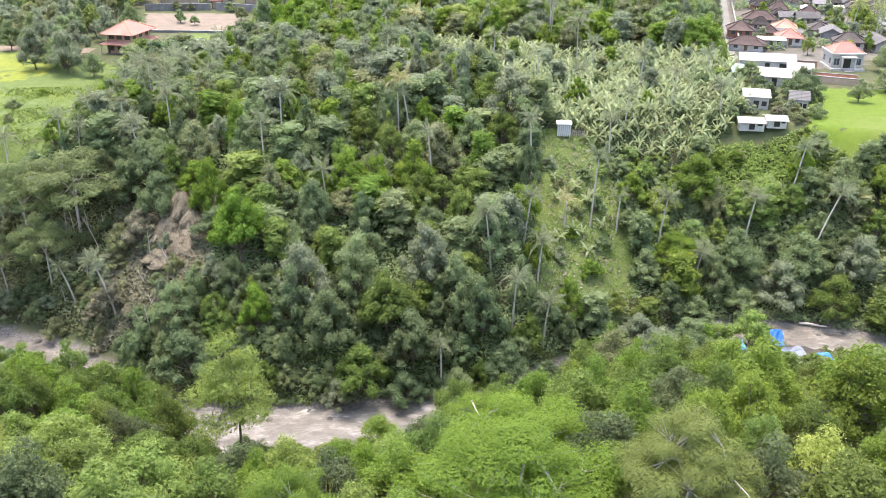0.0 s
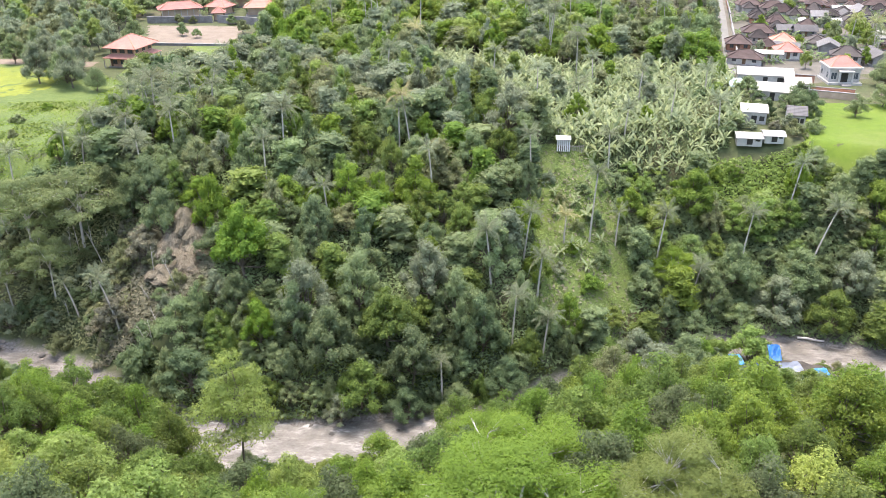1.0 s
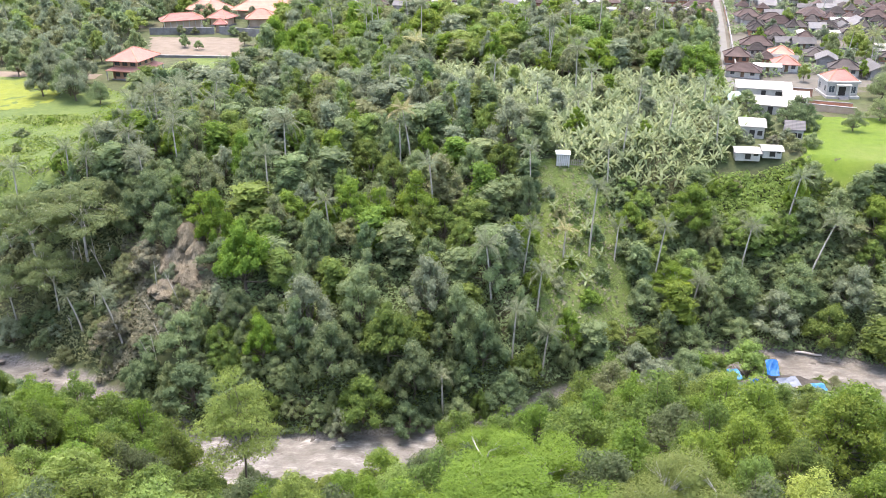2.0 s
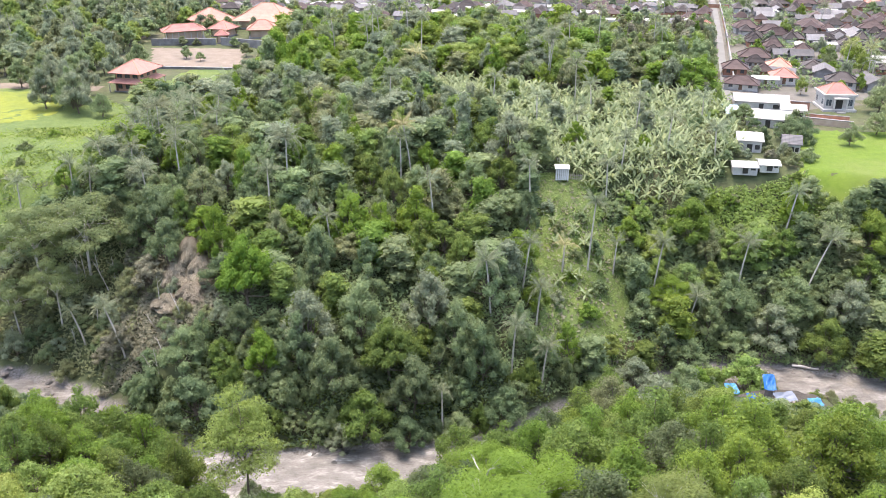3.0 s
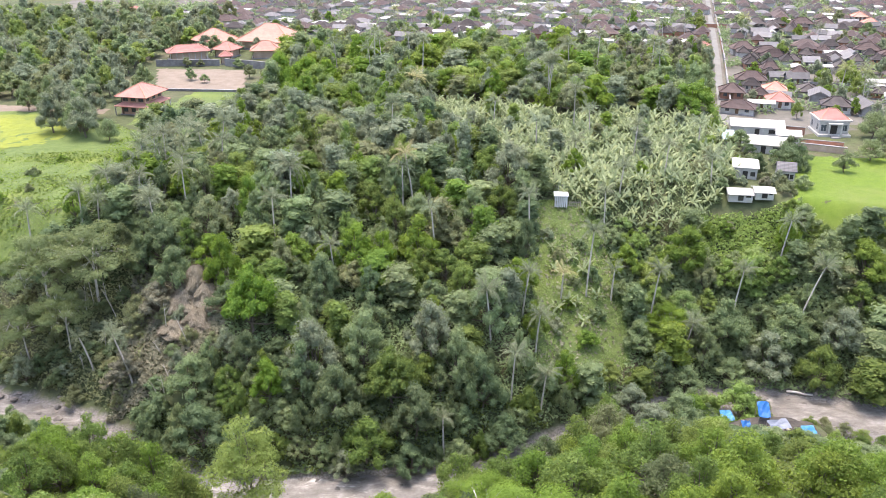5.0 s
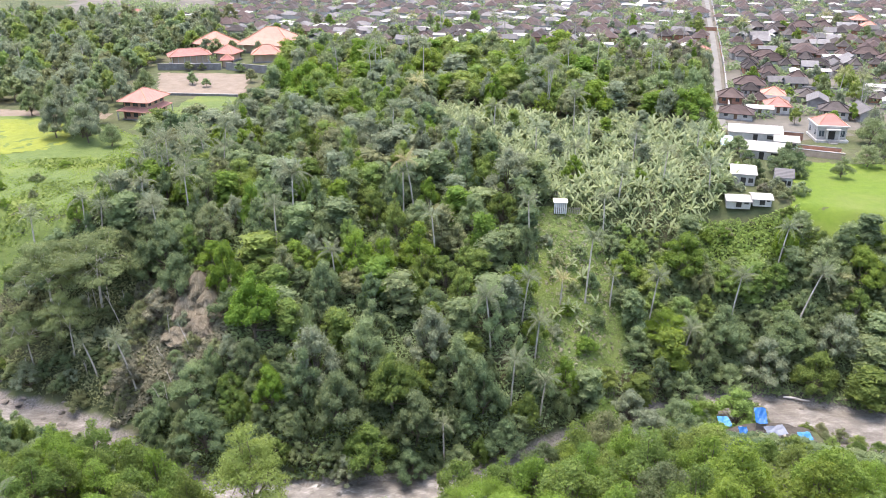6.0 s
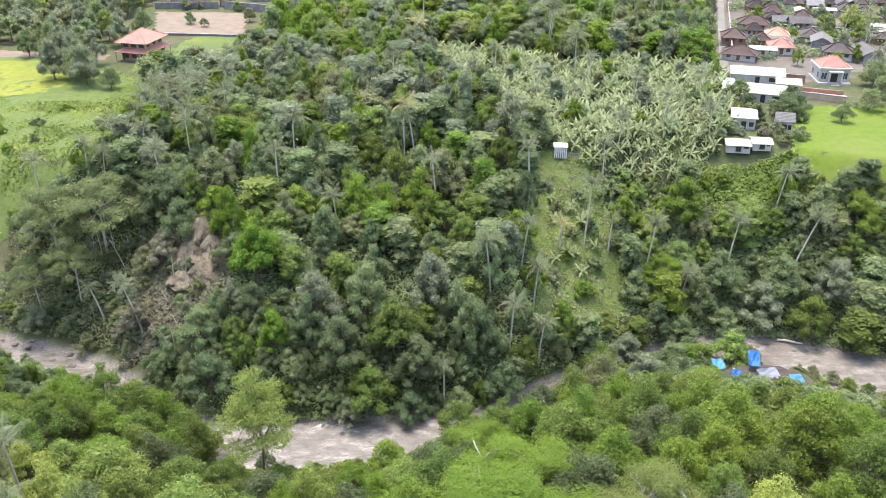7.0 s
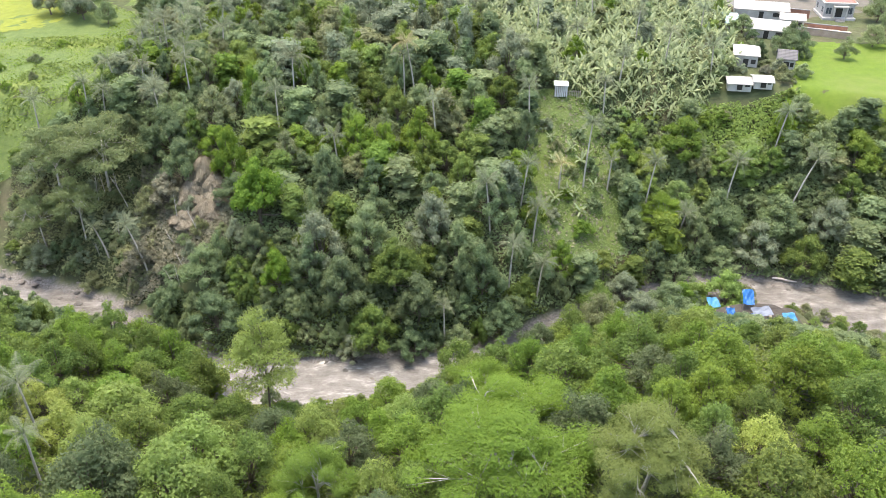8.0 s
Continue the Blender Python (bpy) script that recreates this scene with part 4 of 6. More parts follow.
forest((-215, -106, 262, 440), 1200, (9, 14), (3.4, 5.4), ["wood", "wood", "far"], ["grey", "grey", "mid", "olive", "mid", "lime"], "in the gardens beyond the paddy", "garden trees", 0.52, grove)
forest((-116, -58, 352, 410), 60, (5, 8), (2.5, 4), ["far"], ["mid", "grey", "lime"], "between the orange roofs", "garden trees", 0.9, lambda x, y: True)
forest((-70, -48, 240, 345), 90, (8, 13), (3.5, 5.5), ["wood"], ["mid", "grey", "deep", "bright"], "beside the bare terrace", "garden trees", 0.5, lambda x, y: x > -64)
forest((60, 100, 172, 222), 260, (2.5, 5), (1.6, 3.0), ["bush", "bush", "far"], ["mid", "olive", "deep", "lime"], "among the white sheds", "garden trees", 0.8,
       lambda x, y: x < 64 + (y - 170) * 0.42 and not any(abs(x - a) < 4.5 and -5 < y - b < 4.5 for a, b in ((72, 192), (67, 181), (73, 180), (81, 191), (84, 216))))
forest((-4, 78, 186, 262), 260, (5, 9), (1.6, 3.2), ["tall", "round"], ["olive", "mid", "grey", "lime", "feather"], "standing in the banana plantation", "plantation trees", 1.7, lambda x, y: not outside(BANANAS)(x, y))
for k in range(16):
    x, y = random.uniform(-205, -125), random.uniform(290, 430)
    palm(x, y, random.uniform(8, 12), 0.12, random.uniform(0, 6), "palm", 1.0, 10)
for row in [(55.4, 133.0, 10.0, 5.7, "round", "lime"), (59.5, 134.0, 6.5, 3.7, "fine", "olive"), (49.5, 133.5, 7.5, 4.2, "fine", "lime"), (46.5, 134.5, 7, 4.0, "fine", "olive"), (46.0, 130.8, 8, 3.6, "fine", "bright"), (41.0, 123.5, 9, 5.0, "fine", "mid"), (35.0, 117.0, 9.5, 5.2, "fine", "grey"),
            (29.0, 110.0, 9, 5.4, "fine", "lush"), (44.0, 112.0, 7, 4.6, "fine", "bright"), (50.0, 106.0, 5, 4.6, "fine", "lush"), (4.0, 103.0, 8, 4.2, "bank", "lush"), (-2.0, 99.5, 6, 4.0, "bank", "bright"), (9.0, 107.5, 9, 4.6, "bank", "lush"), (16.0, 112.0, 9.5, 4.6, "bank", "dusk"),
            (22.0, 116.0, 10, 4.6, "bank", "lush"), (28.0, 120.0, 10, 4.6, "bank", "olive"), (-65.0, 113.0, 9, 4.5, "bank", "bright"),
            (-58.0, 109.0, 9, 4.5, "bank", "lush"), (-50.0, 104.0, 9, 4.5, "bank", "lush"), (-44.0, 101.0, 8, 4.0, "bank", "bright"), (-40.5, 103.0, 11, 4.4, "bank", "lush"), (-47.0, 108.5, 12.5, 5.0, "bank", "bright"), (-43.0, 106.5, 12, 4.6, "bank", "lush"), (-51.5, 111.5, 12, 5.0, "bank", "lush"), (-60.0, 117.0, 11, 4.6, "bank", "lush"), (-42.0, 104.0, 9, 4.4, "bank", "lush"), (22.0, 106.0, 9, 5.0, "fine", "lush"), (13.0, 104.0, 8.5, 4.6, "fine", "dusk")]:
    tree(*row, where="at the river's edge")
for x, y, high in ((40, 182, 7), (52, 190, 9), (62, 186, 7), (48, 206, 9), (66, 212, 8), (32, 196, 8), (24, 214, 8), (40, 226, 8), (14, 236, 8)):
    palm(x, y, high, 0.08, random.uniform(0, 6), random.choice(("palm", "grey")), 0.95, 12)

# banana plantation: the nearest plants singly, the rest as one mass
not_banana = outside(BANANAS)
places = []
for _ in range(13000):
    x, y = random.uniform(-12, 84), random.uniform(174, 274)
    if noise.noise((x * 0.13, y * 0.13, 6)) < -0.4 and y > 184:
        continue
    if not not_banana(x, y) and all((x - a) ** 2 + (y - b) ** 2 > 3.4 for a, b, _ in places) and all((x - a) ** 2 + (y - b) ** 2 > (0.55 * r) ** 2 for a, b, r in PLANTED):
        places.append((x, y, random.uniform(0.6, 1.25)))
places.sort(key=lambda p: p[1])
for row in places[:12]:
    banana_plant(*row)
banana_rest(places[12:])

undergrowth("undergrowth", 26000, ((-12, 84, 166, 272), lambda x, y: not not_banana(x, y)), 0.32, 1.1, "mid", "weeds and young shoots under the banana plants", 5)
undergrowth("undergrowth", 9000, ((53, 80, 164, 178), lambda x, y: y < 177), 0.4, 3.0, "lime", "leafy scrub below the low stables", 31)
undergrowth("undergrowth", 7000, ((-94, -58, 134, 162), lambda x, y: not outside(LEFT_BANK)(x, y) and y > river_y(x) + 6), 0.4, 2.4, "olive", "olive scrub under the umbrella trees", 32)
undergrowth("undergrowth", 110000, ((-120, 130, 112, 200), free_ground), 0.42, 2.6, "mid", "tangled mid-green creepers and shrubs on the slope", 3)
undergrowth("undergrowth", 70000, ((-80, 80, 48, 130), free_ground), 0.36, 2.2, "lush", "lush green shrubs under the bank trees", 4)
undergrowth("undergrowth", 60000, ((15, 39, 136, 178), lambda x, y: not outside(GLADE)(x, y)), 0.15, 0.7, "pale", "grassy pale green clearing with low weeds", 6)
undergrowth("undergrowth", 2500, ((18, 36, 138, 176), lambda x, y: not outside(GLADE)(x, y)), 0.4, 0.9, "dry", "dry straw-coloured grass in the clearing", 8)
undergrowth("undergrowth", 16000, ((-64, -42, 132, 156), lambda x, y: True), 0.4, 2.0, "dry", "dry grey-brown dead creepers on the slope", 9)
for x, y, high, r, tint in ((23, 141, 3, 2.4, "mid"), (28, 146, 3.5, 2.6, "bright"), (31, 152, 3, 2.4, "mid"), (25, 152, 2.5, 2.0, "feather"), (22, 147, 3, 2.2, "grey"),
                            (27, 158, 2.5, 2.0, "mid"), (31, 160, 3.5, 2.4, "deep"), (24, 163, 2.5, 1.8, "olive"), (29, 167, 2.5, 2.0, "mid"), (22, 168, 3, 2.0, "grey")):
    tree(x, y, high, r, "bush", tint, "in the clearing", "clearing shrubs")
for k in range(36):
    x, y = random.uniform(33, 60), random.uniform(163, 175)
    if spaced(x, y, 1.6, 0.45):
        tree(x, y, random.uniform(2, 4), random.uniform(1.5, 2.6), "bush", random.choice(("lime", "bright", "mid", "pale")), "at the foot of the plantation", "slope trees")
for k in range(12):
    banana_plant(random.uniform(22, 32), random.uniform(140, 171), random.uniform(0.6, 0.95), "in the sloping clearing")
undergrowth("meadow_grass", 16000, ((-130, -72, 158, 256), lambda x, y: not outside(PASTURE)(x, y) and outside(PADDY)(x, y)), 0.28, 0.4, "feather", "rough tufts of meadow grass", 12)
undergrowth("meadow_grass", 4500, ((-130, -72, 158, 256), lambda x, y: not outside(PASTURE)(x, y) and outside(PADDY)(x, y) and noise.noise((x * 0.07, y * 0.07, 2)) > 0.1), 0.4, 1.1, "lush", "darker weedy patches in the meadow", 13)
for k in range(16):
    x, y = random.uniform(-122, -76), random.uniform(165, 225)
    if not outside(PASTURE)(x, y) and outside(PADDY)(x, y):
        tree(x, y, random.uniform(1.5, 3), random.uniform(1.2, 2.4), "bush", random.choice(("mid", "feather", "olive")), "in the rough meadow", "meadow shrubs")

forest((66, 118, 158, 174), 260, (5, 8.5), (2.4, 4.0), ["far", "tall", "bush"], ["mid", "deep", "mid", "olive"], "at the edge of the bright field", "slope trees", 0.5,
       lambda x, y: y < 172 + (x - 77) * -0.25 and not (61 < x < 78 and y > 166))
forest((-112, -84, 228, 262), 60, (7, 12), (2.6, 4.2), ["wood"], ["grey", "mid", "grey"], "beside the two-storey house", "garden trees", 0.55, lambda x, y: x < -99 or y < 238)
undergrowth("yard_greenery", 70000, ((-200, 290, 252, 520), lambda x, y: abs(x) < 0.6 * y + 10 and noise.noise((x * 0.09, y * 0.09, 5)) > 0.02 and abs(x - 82 - (y - 240) * 0.262) > 3.0
                                       and (x > 82 + (y - 240) * 0.262 or y > 345)), 0.75, 4.2, "mid", "shrubs and creepers between the village houses", 15)
for x, y, high, r in ((-90, 300, 5, 2.2), (-84, 296, 4, 1.8), (-78, 322, 4, 2.2), (-98, 324, 4.5, 2.4), (-93, 325, 3, 1.6), (-70, 304, 6, 2.6)):
    tree(x, y, high, r, "far", random.choice(("mid", "olive")), "on the bare terrace", "garden trees")

for k in range(50):
    x, y = random.uniform(60, 96), random.uniform(170, 214)
    if x > 76 + (y - 173) * 0.38 or any(abs(x - a) < w and -d < y - b < 4.6 for a, b, w, d in ((72.2, 191.8, 3.4, 9), (67.3, 181.6, 4.6, 6), (72.6, 180.8, 4, 6), (81, 191, 2.4, 7), (84.5, 216, 6, 7))):
        continue
    if random.random() < 0.6:
        tree(x, y, random.uniform(2, 4), random.uniform(1.6, 2.8), "bush", random.choice(("mid", "olive", "grey", "dry", "feather")), "among the white sheds", "shed shrubs")
    else:
        tree(x, y, random.uniform(3.5, 6.5), random.uniform(1.6, 2.8), "round", random.choice(("mid", "olive", "bright")), "among the white sheds", "shed shrubs")
# dusk and deep tints put some of the crowns' shade into the scrub's colour
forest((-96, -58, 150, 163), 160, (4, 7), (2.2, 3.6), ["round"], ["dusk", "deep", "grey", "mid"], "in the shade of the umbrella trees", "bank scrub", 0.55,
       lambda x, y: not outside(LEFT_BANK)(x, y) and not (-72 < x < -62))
forest((-96, -44, 128, 152), 300, (3, 6), (1.8, 3.2), ["round"], ["grey", "olive", "mid", "deep", "mid", "lush"], "on the open river bank", "bank scrub", 0.62,
       lambda x, y: not outside(LEFT_BANK)(x, y) and y > river_y(x) + 7 and not (-55 < x < -44 and y > 139))
# the open bank below the umbrella trees: low olive scrub, thin bare stems, dead creepers
for k in range(130):
    x, y = random.uniform(-94, -43), random.uniform(126, 163)
    if outside(LEFT_BANK)(x, y) or y < river_y(x) + 6 or not spaced(x, y, 1.3, 0.42):
        continue
    # under the umbrella crowns the shade is put into darker leaf tints
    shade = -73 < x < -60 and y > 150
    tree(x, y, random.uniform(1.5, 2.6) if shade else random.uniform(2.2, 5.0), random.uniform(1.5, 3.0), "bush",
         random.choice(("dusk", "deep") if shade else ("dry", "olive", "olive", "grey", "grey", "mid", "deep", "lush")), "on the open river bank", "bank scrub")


def bare_stem(x, y, high, lean, toward):
    """A thin leafless sapling with a few twigs."""
    v, f = [], []
    way = Vector((math.cos(toward), math.sin(toward), 0)) * lean * high
    pts = [way * (k / 5) ** 1.3 + Vector((0, 0, high * k / 5 - 0.3)) for k in range(6)]
    tube(v, f, pts, [0.11, 0.09, 0.08, 0.07, 0.05, 0.03], 5)
    for k in range(5):
        a = pts[2 + k // 2]
        tube(v, f, [a, a + Vector((random.uniform(-1, 1), random.uniform(-1, 1), random.uniform(0.6, 1.8)))], [0.04, 0.015], 3)
    ob = tagged(new("bare_sapling", mesh_of("bare_sapling", v, f, [M_PALE_BARK], flat=False)), "thin leafless sapling leaning over the river bank", "tree", "bare saplings")
    ob.matrix_world = pose(x, y, ground_z(x, y))


for k in range(22):
    x = random.uniform(-88, -46)
    bare_stem(x, river_y(x) + random.uniform(7, 24), random.uniform(4, 8), random.uniform(0.05, 0.5), random.uniform(2, 5.5))


def creeper_heap(x, y, high, wide, seed, label):
    """A dead tree smothered in withered creepers: a ragged cone of hanging strands over a lumpy core."""
    rng = random.Random(seed)
    v, f = [], []
    bm = bmesh.new()
    bmesh.ops.create_icosphere(bm, subdivisions=3, radius=1)
    off = Vector((seed, 0, 0))
    for q in bm.verts:
        up = max(0.0, (q.co.z + 1) / 2)
        r = wide * (1.0 - up) ** 0.75 * (1 + 0.5 * noise.noise(q.co * 2.2 + off))
        flat = Vector((q.co.x, q.co.y, 0))
        flat = flat.normalized() if flat.length > 0.01 else flat
        v.append(flat * r * 0.9 + Vector((0, 0, up * high * (1 + 0.12 * noise.noise(q.co * 3 + off)))))
    f += [[w.index for w in c.verts] for c in bm.faces]
    bm.free()
    for _ in range(2200):
        a, u = rng.uniform(0, 6.283), rng.random() ** 0.8
        b = len(v)
        fall, w = rng.uniform(0.08, 0.3), rng.uniform(0.05, 0.12)
        for k in range(4):
            s_ = max(0.0, u - fall * k / 3)
            r = wide * (1.0 - min(s_, 0.98)) ** 0.75 * (1 + 0.4 * noise.noise((math.cos(a) * 2 + seed, math.sin(a) * 2, s_ * 3))) + rng.uniform(0.05, 0.45)
            a += rng.uniform(-0.05, 0.05)
            for side in (-1, 1):
                t_ = a + side * w / max(r, 0.4)
                v.append(Vector((math.cos(t_) * r, math.sin(t_) * r, s_ * high + rng.uniform(0, 0.12))))
        f += [(b + 2 * k, b + 2 * k + 1, b + 2 * k + 3, b + 2 * k + 2) for k in range(3)]
    ob = tagged(new("creeper_thicket", mesh_of("creeper_thicket", v, f, [LEAF["straw"]])), label, "thicket", "dead thickets")
    ob.matrix_world = pose(x, y, ground_z(x, y) - 0.5)


for x, y, high, wide in ((-49.0, 149.5, 6.4, 4.2), (-46.6, 147.0, 4.6, 3.6), (-51.0, 147.0, 4.0, 4.0), (-47.5, 143.0, 3.6, 3.6), (-52.0, 142.5, 2.6, 3.4)):
    creeper_heap(x, y, high, wide, int(-x * 10), "brown heap of withered creepers over a dead tree")

for x, y, high, r in ((68, 130.5, 3.4, 2.4), (71, 131, 3.6, 2.4), (74, 129, 3.2, 2.2), (70, 127, 3.2, 2.4), (76, 126.5, 3.4, 2.6), (79, 124.5, 3.2, 2.4), (74, 123, 3.4, 2.6), (83, 121.5, 3.2, 2.4), (87, 119, 3.4, 2.6), (69, 122.5, 2.4, 2.0), (79, 119.5, 3.4, 2.6)):
    tree(x, y, high, r, "bank", random.choice(("lush", "olive", "lime")), "on the gravel by the camp", "gravel shrubs")

undergrowth("undergrowth", 16000, ((36, 104, 148, 178), free_ground), 0.6, 3.4, "mid", "mid-green creepers over the slope below the field", 21)
for x, y, high, r, tint in ((76.5, 197, 5, 2.6, "dusk"), (78, 187, 3.6, 2.4, "grey"), (75, 186.5, 2.6, 1.8, "dry"), (69.5, 187, 2.4, 1.8, "grey"), (78, 181, 3.4, 2.4, "olive"), (82.5, 184, 4, 2.6, "mid"),
                            (86, 197, 5, 3, "dusk"), (63.5, 184, 3, 2.2, "mid"), (77.5, 176.5, 2.4, 2.0, "lush"), (88, 208, 6, 3.2, "dusk")):
    tree(x, y, high, r, "bush", tint, "close by the white sheds", "shed shrubs")
for k in range(14):
    palm(random.uniform(-40, 76), random.uniform(258, 330), random.uniform(13, 17), 0.08, random.uniform(0, 6), random.choice(("palm", "palm", "grey")), 1.1, 12)
for x, y, high in ((-69, 186, 10), (-66, 191, 11), (-61, 188, 10), (-70, 195, 9.5), (-63, 197, 11), (-57, 193, 11), (-72, 203, 9), (-52, 187, 11)):
    palm(x, y, high, 0.1, random.uniform(0, 6), "palm", 1.0, 12)
for x, y, high in ((-72, 172, 9), (-66, 170, 10), (-69, 178, 9), (-58, 176, 10)):
    palm(x, y, high, 0.1, random.uniform(0, 6), "palm", 0.95, 12)

# ---- buildings ----
def roof_look(dark, light, vary=0.15):
    """Clay tiles in courses, weathered in patches."""
    def build(nt):
        tc = nt.nodes.new("ShaderNodeTexCoord")
        w = nt.nodes.new("ShaderNodeTexWave")
        w.inputs["Scale"].default_value, w.inputs["Distortion"].default_value, w.inputs["Detail"].default_value = 1.4, 1.5, 2.0
        w.bands_direction = "Z"
        nt.links.new(tc.outputs["Object"], w.inputs["Vector"])
        worn, grain = noise_node(nt, 0.5, 4, 0.65), noise_node(nt, 6.0, 4, 0.7)
        info = nt.nodes.new("ShaderNodeObjectInfo")
        colour = mixed(nt, dark, light, scaled_value(nt, worn, -0.3, 1.3))
        colour = mixed(nt, colour, dark, scaled_value(nt, w.outputs["Fac"], 0.0, 0.35))
        colour = mixed(nt, colour, dark, scaled_value(nt, grain, -0.4, 0.6))
        colour = shift_colour(nt, colour, scaled_value(nt, info.outputs["Random"], 0.488, 0.503), 0.92, scaled_value(nt, info.outputs["Random"], 1 - vary, 1 + vary))
        return surface(nt, colour, 0.85, w.outputs["Fac"], 0.06)
    return build


M_ROOF_ORANGE = material("orange_tiles", roof_look((0.35, 0.145, 0.105), (0.5, 0.25, 0.19)))
M_ROOF_BROWN = material("brown_tiles", roof_look((0.04, 0.035, 0.033), (0.1, 0.082, 0.076), 0.35))
M_ROOF_RED = material("maroon_tiles", roof_look((0.06, 0.042, 0.038), (0.13, 0.092, 0.082), 0.3))
M_ROOF_GREY = material("grey_roof", roof_look((0.11, 0.105, 0.105), (0.25, 0.24, 0.235), 0.35))
M_SHEET = plain("white_metal_sheet", (0.27, 0.255, 0.23), (0.52, 0.5, 0.465), 0.35, 0.55, 0.02, 0.12)
M_CHALK = plain("chalk_white_paint", (0.55, 0.54, 0.52), (0.8, 0.79, 0.77), 1.5, 0.7, 0.01)
M_WHITE = plain("white_render", (0.36, 0.34, 0.31), (0.6, 0.58, 0.54), 0.5, 0.85, 0.01, 0.08)
M_BRICK = plain("brick_render", (0.3, 0.14, 0.09), (0.45, 0.26, 0.18), 0.8, 0.9, 0.02, 0.1)
M_PINK = plain("terracotta_render", (0.42, 0.24, 0.18), (0.56, 0.36, 0.28), 0.6, 0.85, 0.01)
M_STONE = plain("grey_stone", (0.16, 0.15, 0.145), (0.34, 0.33, 0.32), 0.5, 0.9, 0.04, 0.2)
M_TAN = plain("tan_wall", (0.36, 0.26, 0.19), (0.52, 0.41, 0.32), 0.5, 0.9, 0.02)
M_DARK = plain("dark_opening", (0.03, 0.028, 0.026), (0.06, 0.055, 0.05), 1.0, 0.4, 0.0)
M_WOOD = plain("brown_wood", (0.1, 0.06, 0.035), (0.22, 0.14, 0.09), 3.0, 0.7, 0.01)
M_GREYWOOD = plain("weathered_wood", (0.22, 0.19, 0.16), (0.42, 0.38, 0.33), 3.0, 0.85, 0.02)
M_CAPS = plain("ridge_mortar", (0.34, 0.17, 0.11), (0.5, 0.29, 0.2), 2.0)
M_TARP = plain("blue_tarpaulin", (0.008, 0.08, 0.26), (0.025, 0.16, 0.4), 0.8, 0.4, 0.05)
M_TARP_PALE = plain("faded_blue_tarpaulin", (0.03, 0.18, 0.34), (0.1, 0.3, 0.44), 0.8, 0.4, 0.05)
M_TARP_GREY = plain("grey_blue_tarpaulin", (0.13, 0.15, 0.19), (0.22, 0.245, 0.28), 0.8, 0.45, 0.05)
M_GLASS = plain("window_glass", (0.05, 0.06, 0.07), (0.1, 0.12, 0.13), 1.0, 0.1, 0.0)


def box(bm, x0, x1, y0, y1, z0, z1):
    v = [bm.verts.new(p) for p in ((x0, y0, z0), (x1, y0, z0), (x1, y1, z0), (x0, y1, z0), (x0, y0, z1), (x1, y0, z1), (x1, y1, z1), (x0, y1, z1))]
    for q in ((0, 3, 2, 1), (4, 5, 6, 7), (0, 1, 5, 4), (1, 2, 6, 5), (2, 3, 7, 6), (3, 0, 4, 7)):
        bm.faces.new([v[k] for k in q])


def part(name, bm, mat, parent, label="", at=None):
    if isinstance(bm, bmesh.types.BMesh):
        bmesh.ops.recalc_face_normals(bm, faces=bm.faces)
        me = bpy.data.meshes.new(name)
        bm.to_mesh(me)
        bm.free()
        me.materials.append(mat)
    else:
        me = bm
    ob = new(name, me)
    ob.parent = parent
    if at is not None:
        ob.matrix_basis = at
    return tagged(ob, label)


def boxes(*rows):
    bm = bmesh.new()
    for r in rows:
        box(bm, *r)
    return bm


def hip_solid(w, d, z0, high, thick=0.18, ridge=None, flare=0.0):
    """A closed hip roof; ridge: half the ridge's length; flare: how far the eaves kick up."""
    bm = bmesh.new()
    long_x = w >= d
    half = (abs(w - d) / 2 if ridge is None else ridge)
    rx, ry = (half, 0) if long_x else (0, half)
    rings = []
    for k, s in enumerate((0.0, 0.45, 1.0)):
        z = z0 + high * (s - flare * s * (1 - s) * 2)
        hx, hy = w / 2 * (1 - s) + rx * s, d / 2 * (1 - s) + ry * s
        rings.append([bm.verts.new(p) for p in ((-hx, -hy, z), (hx, -hy, z), (hx, hy, z), (-hx, hy, z))])
    low = [bm.verts.new((v.co.x * 0.985, v.co.y * 0.985, z0 - thick)) for v in rings[0]]
    for a, b in ((low, rings[0]), (rings[0], rings[1]), (rings[1], rings[2])):
        for k in range(4):
            bm.faces.new((a[k], a[(k + 1) % 4], b[(k + 1) % 4], b[k]))
    bm.faces.new(low[::-1])
    bm.faces.new(rings[2])
    bmesh.ops.remove_doubles(bm, verts=bm.verts, dist=0.001)
    return bm


def ridge_caps(w, d, z0, high, ridge=None, r=0.16):
    v, f = [], []
    half = (abs(w - d) / 2 if ridge is None else ridge)
    a, b = (Vector((-half, 0, z0 + high)), Vector((half, 0, z0 + high))) if w >= d else (Vector((0, -half, z0 + high)), Vector((0, half, z0 + high)))
    corners = [Vector((sx * w / 2, sy * d / 2, z0)) for sx in (-1, 1) for sy in (-1, 1)]
    if half > 0.05:
        tube(v, f, [a, b], [r, r], 5)
    for c in corners:
        top = min((a, b), key=lambda p: (p - c).length)
        tube(v, f, [c, top], [r, r], 5)
    return v, f


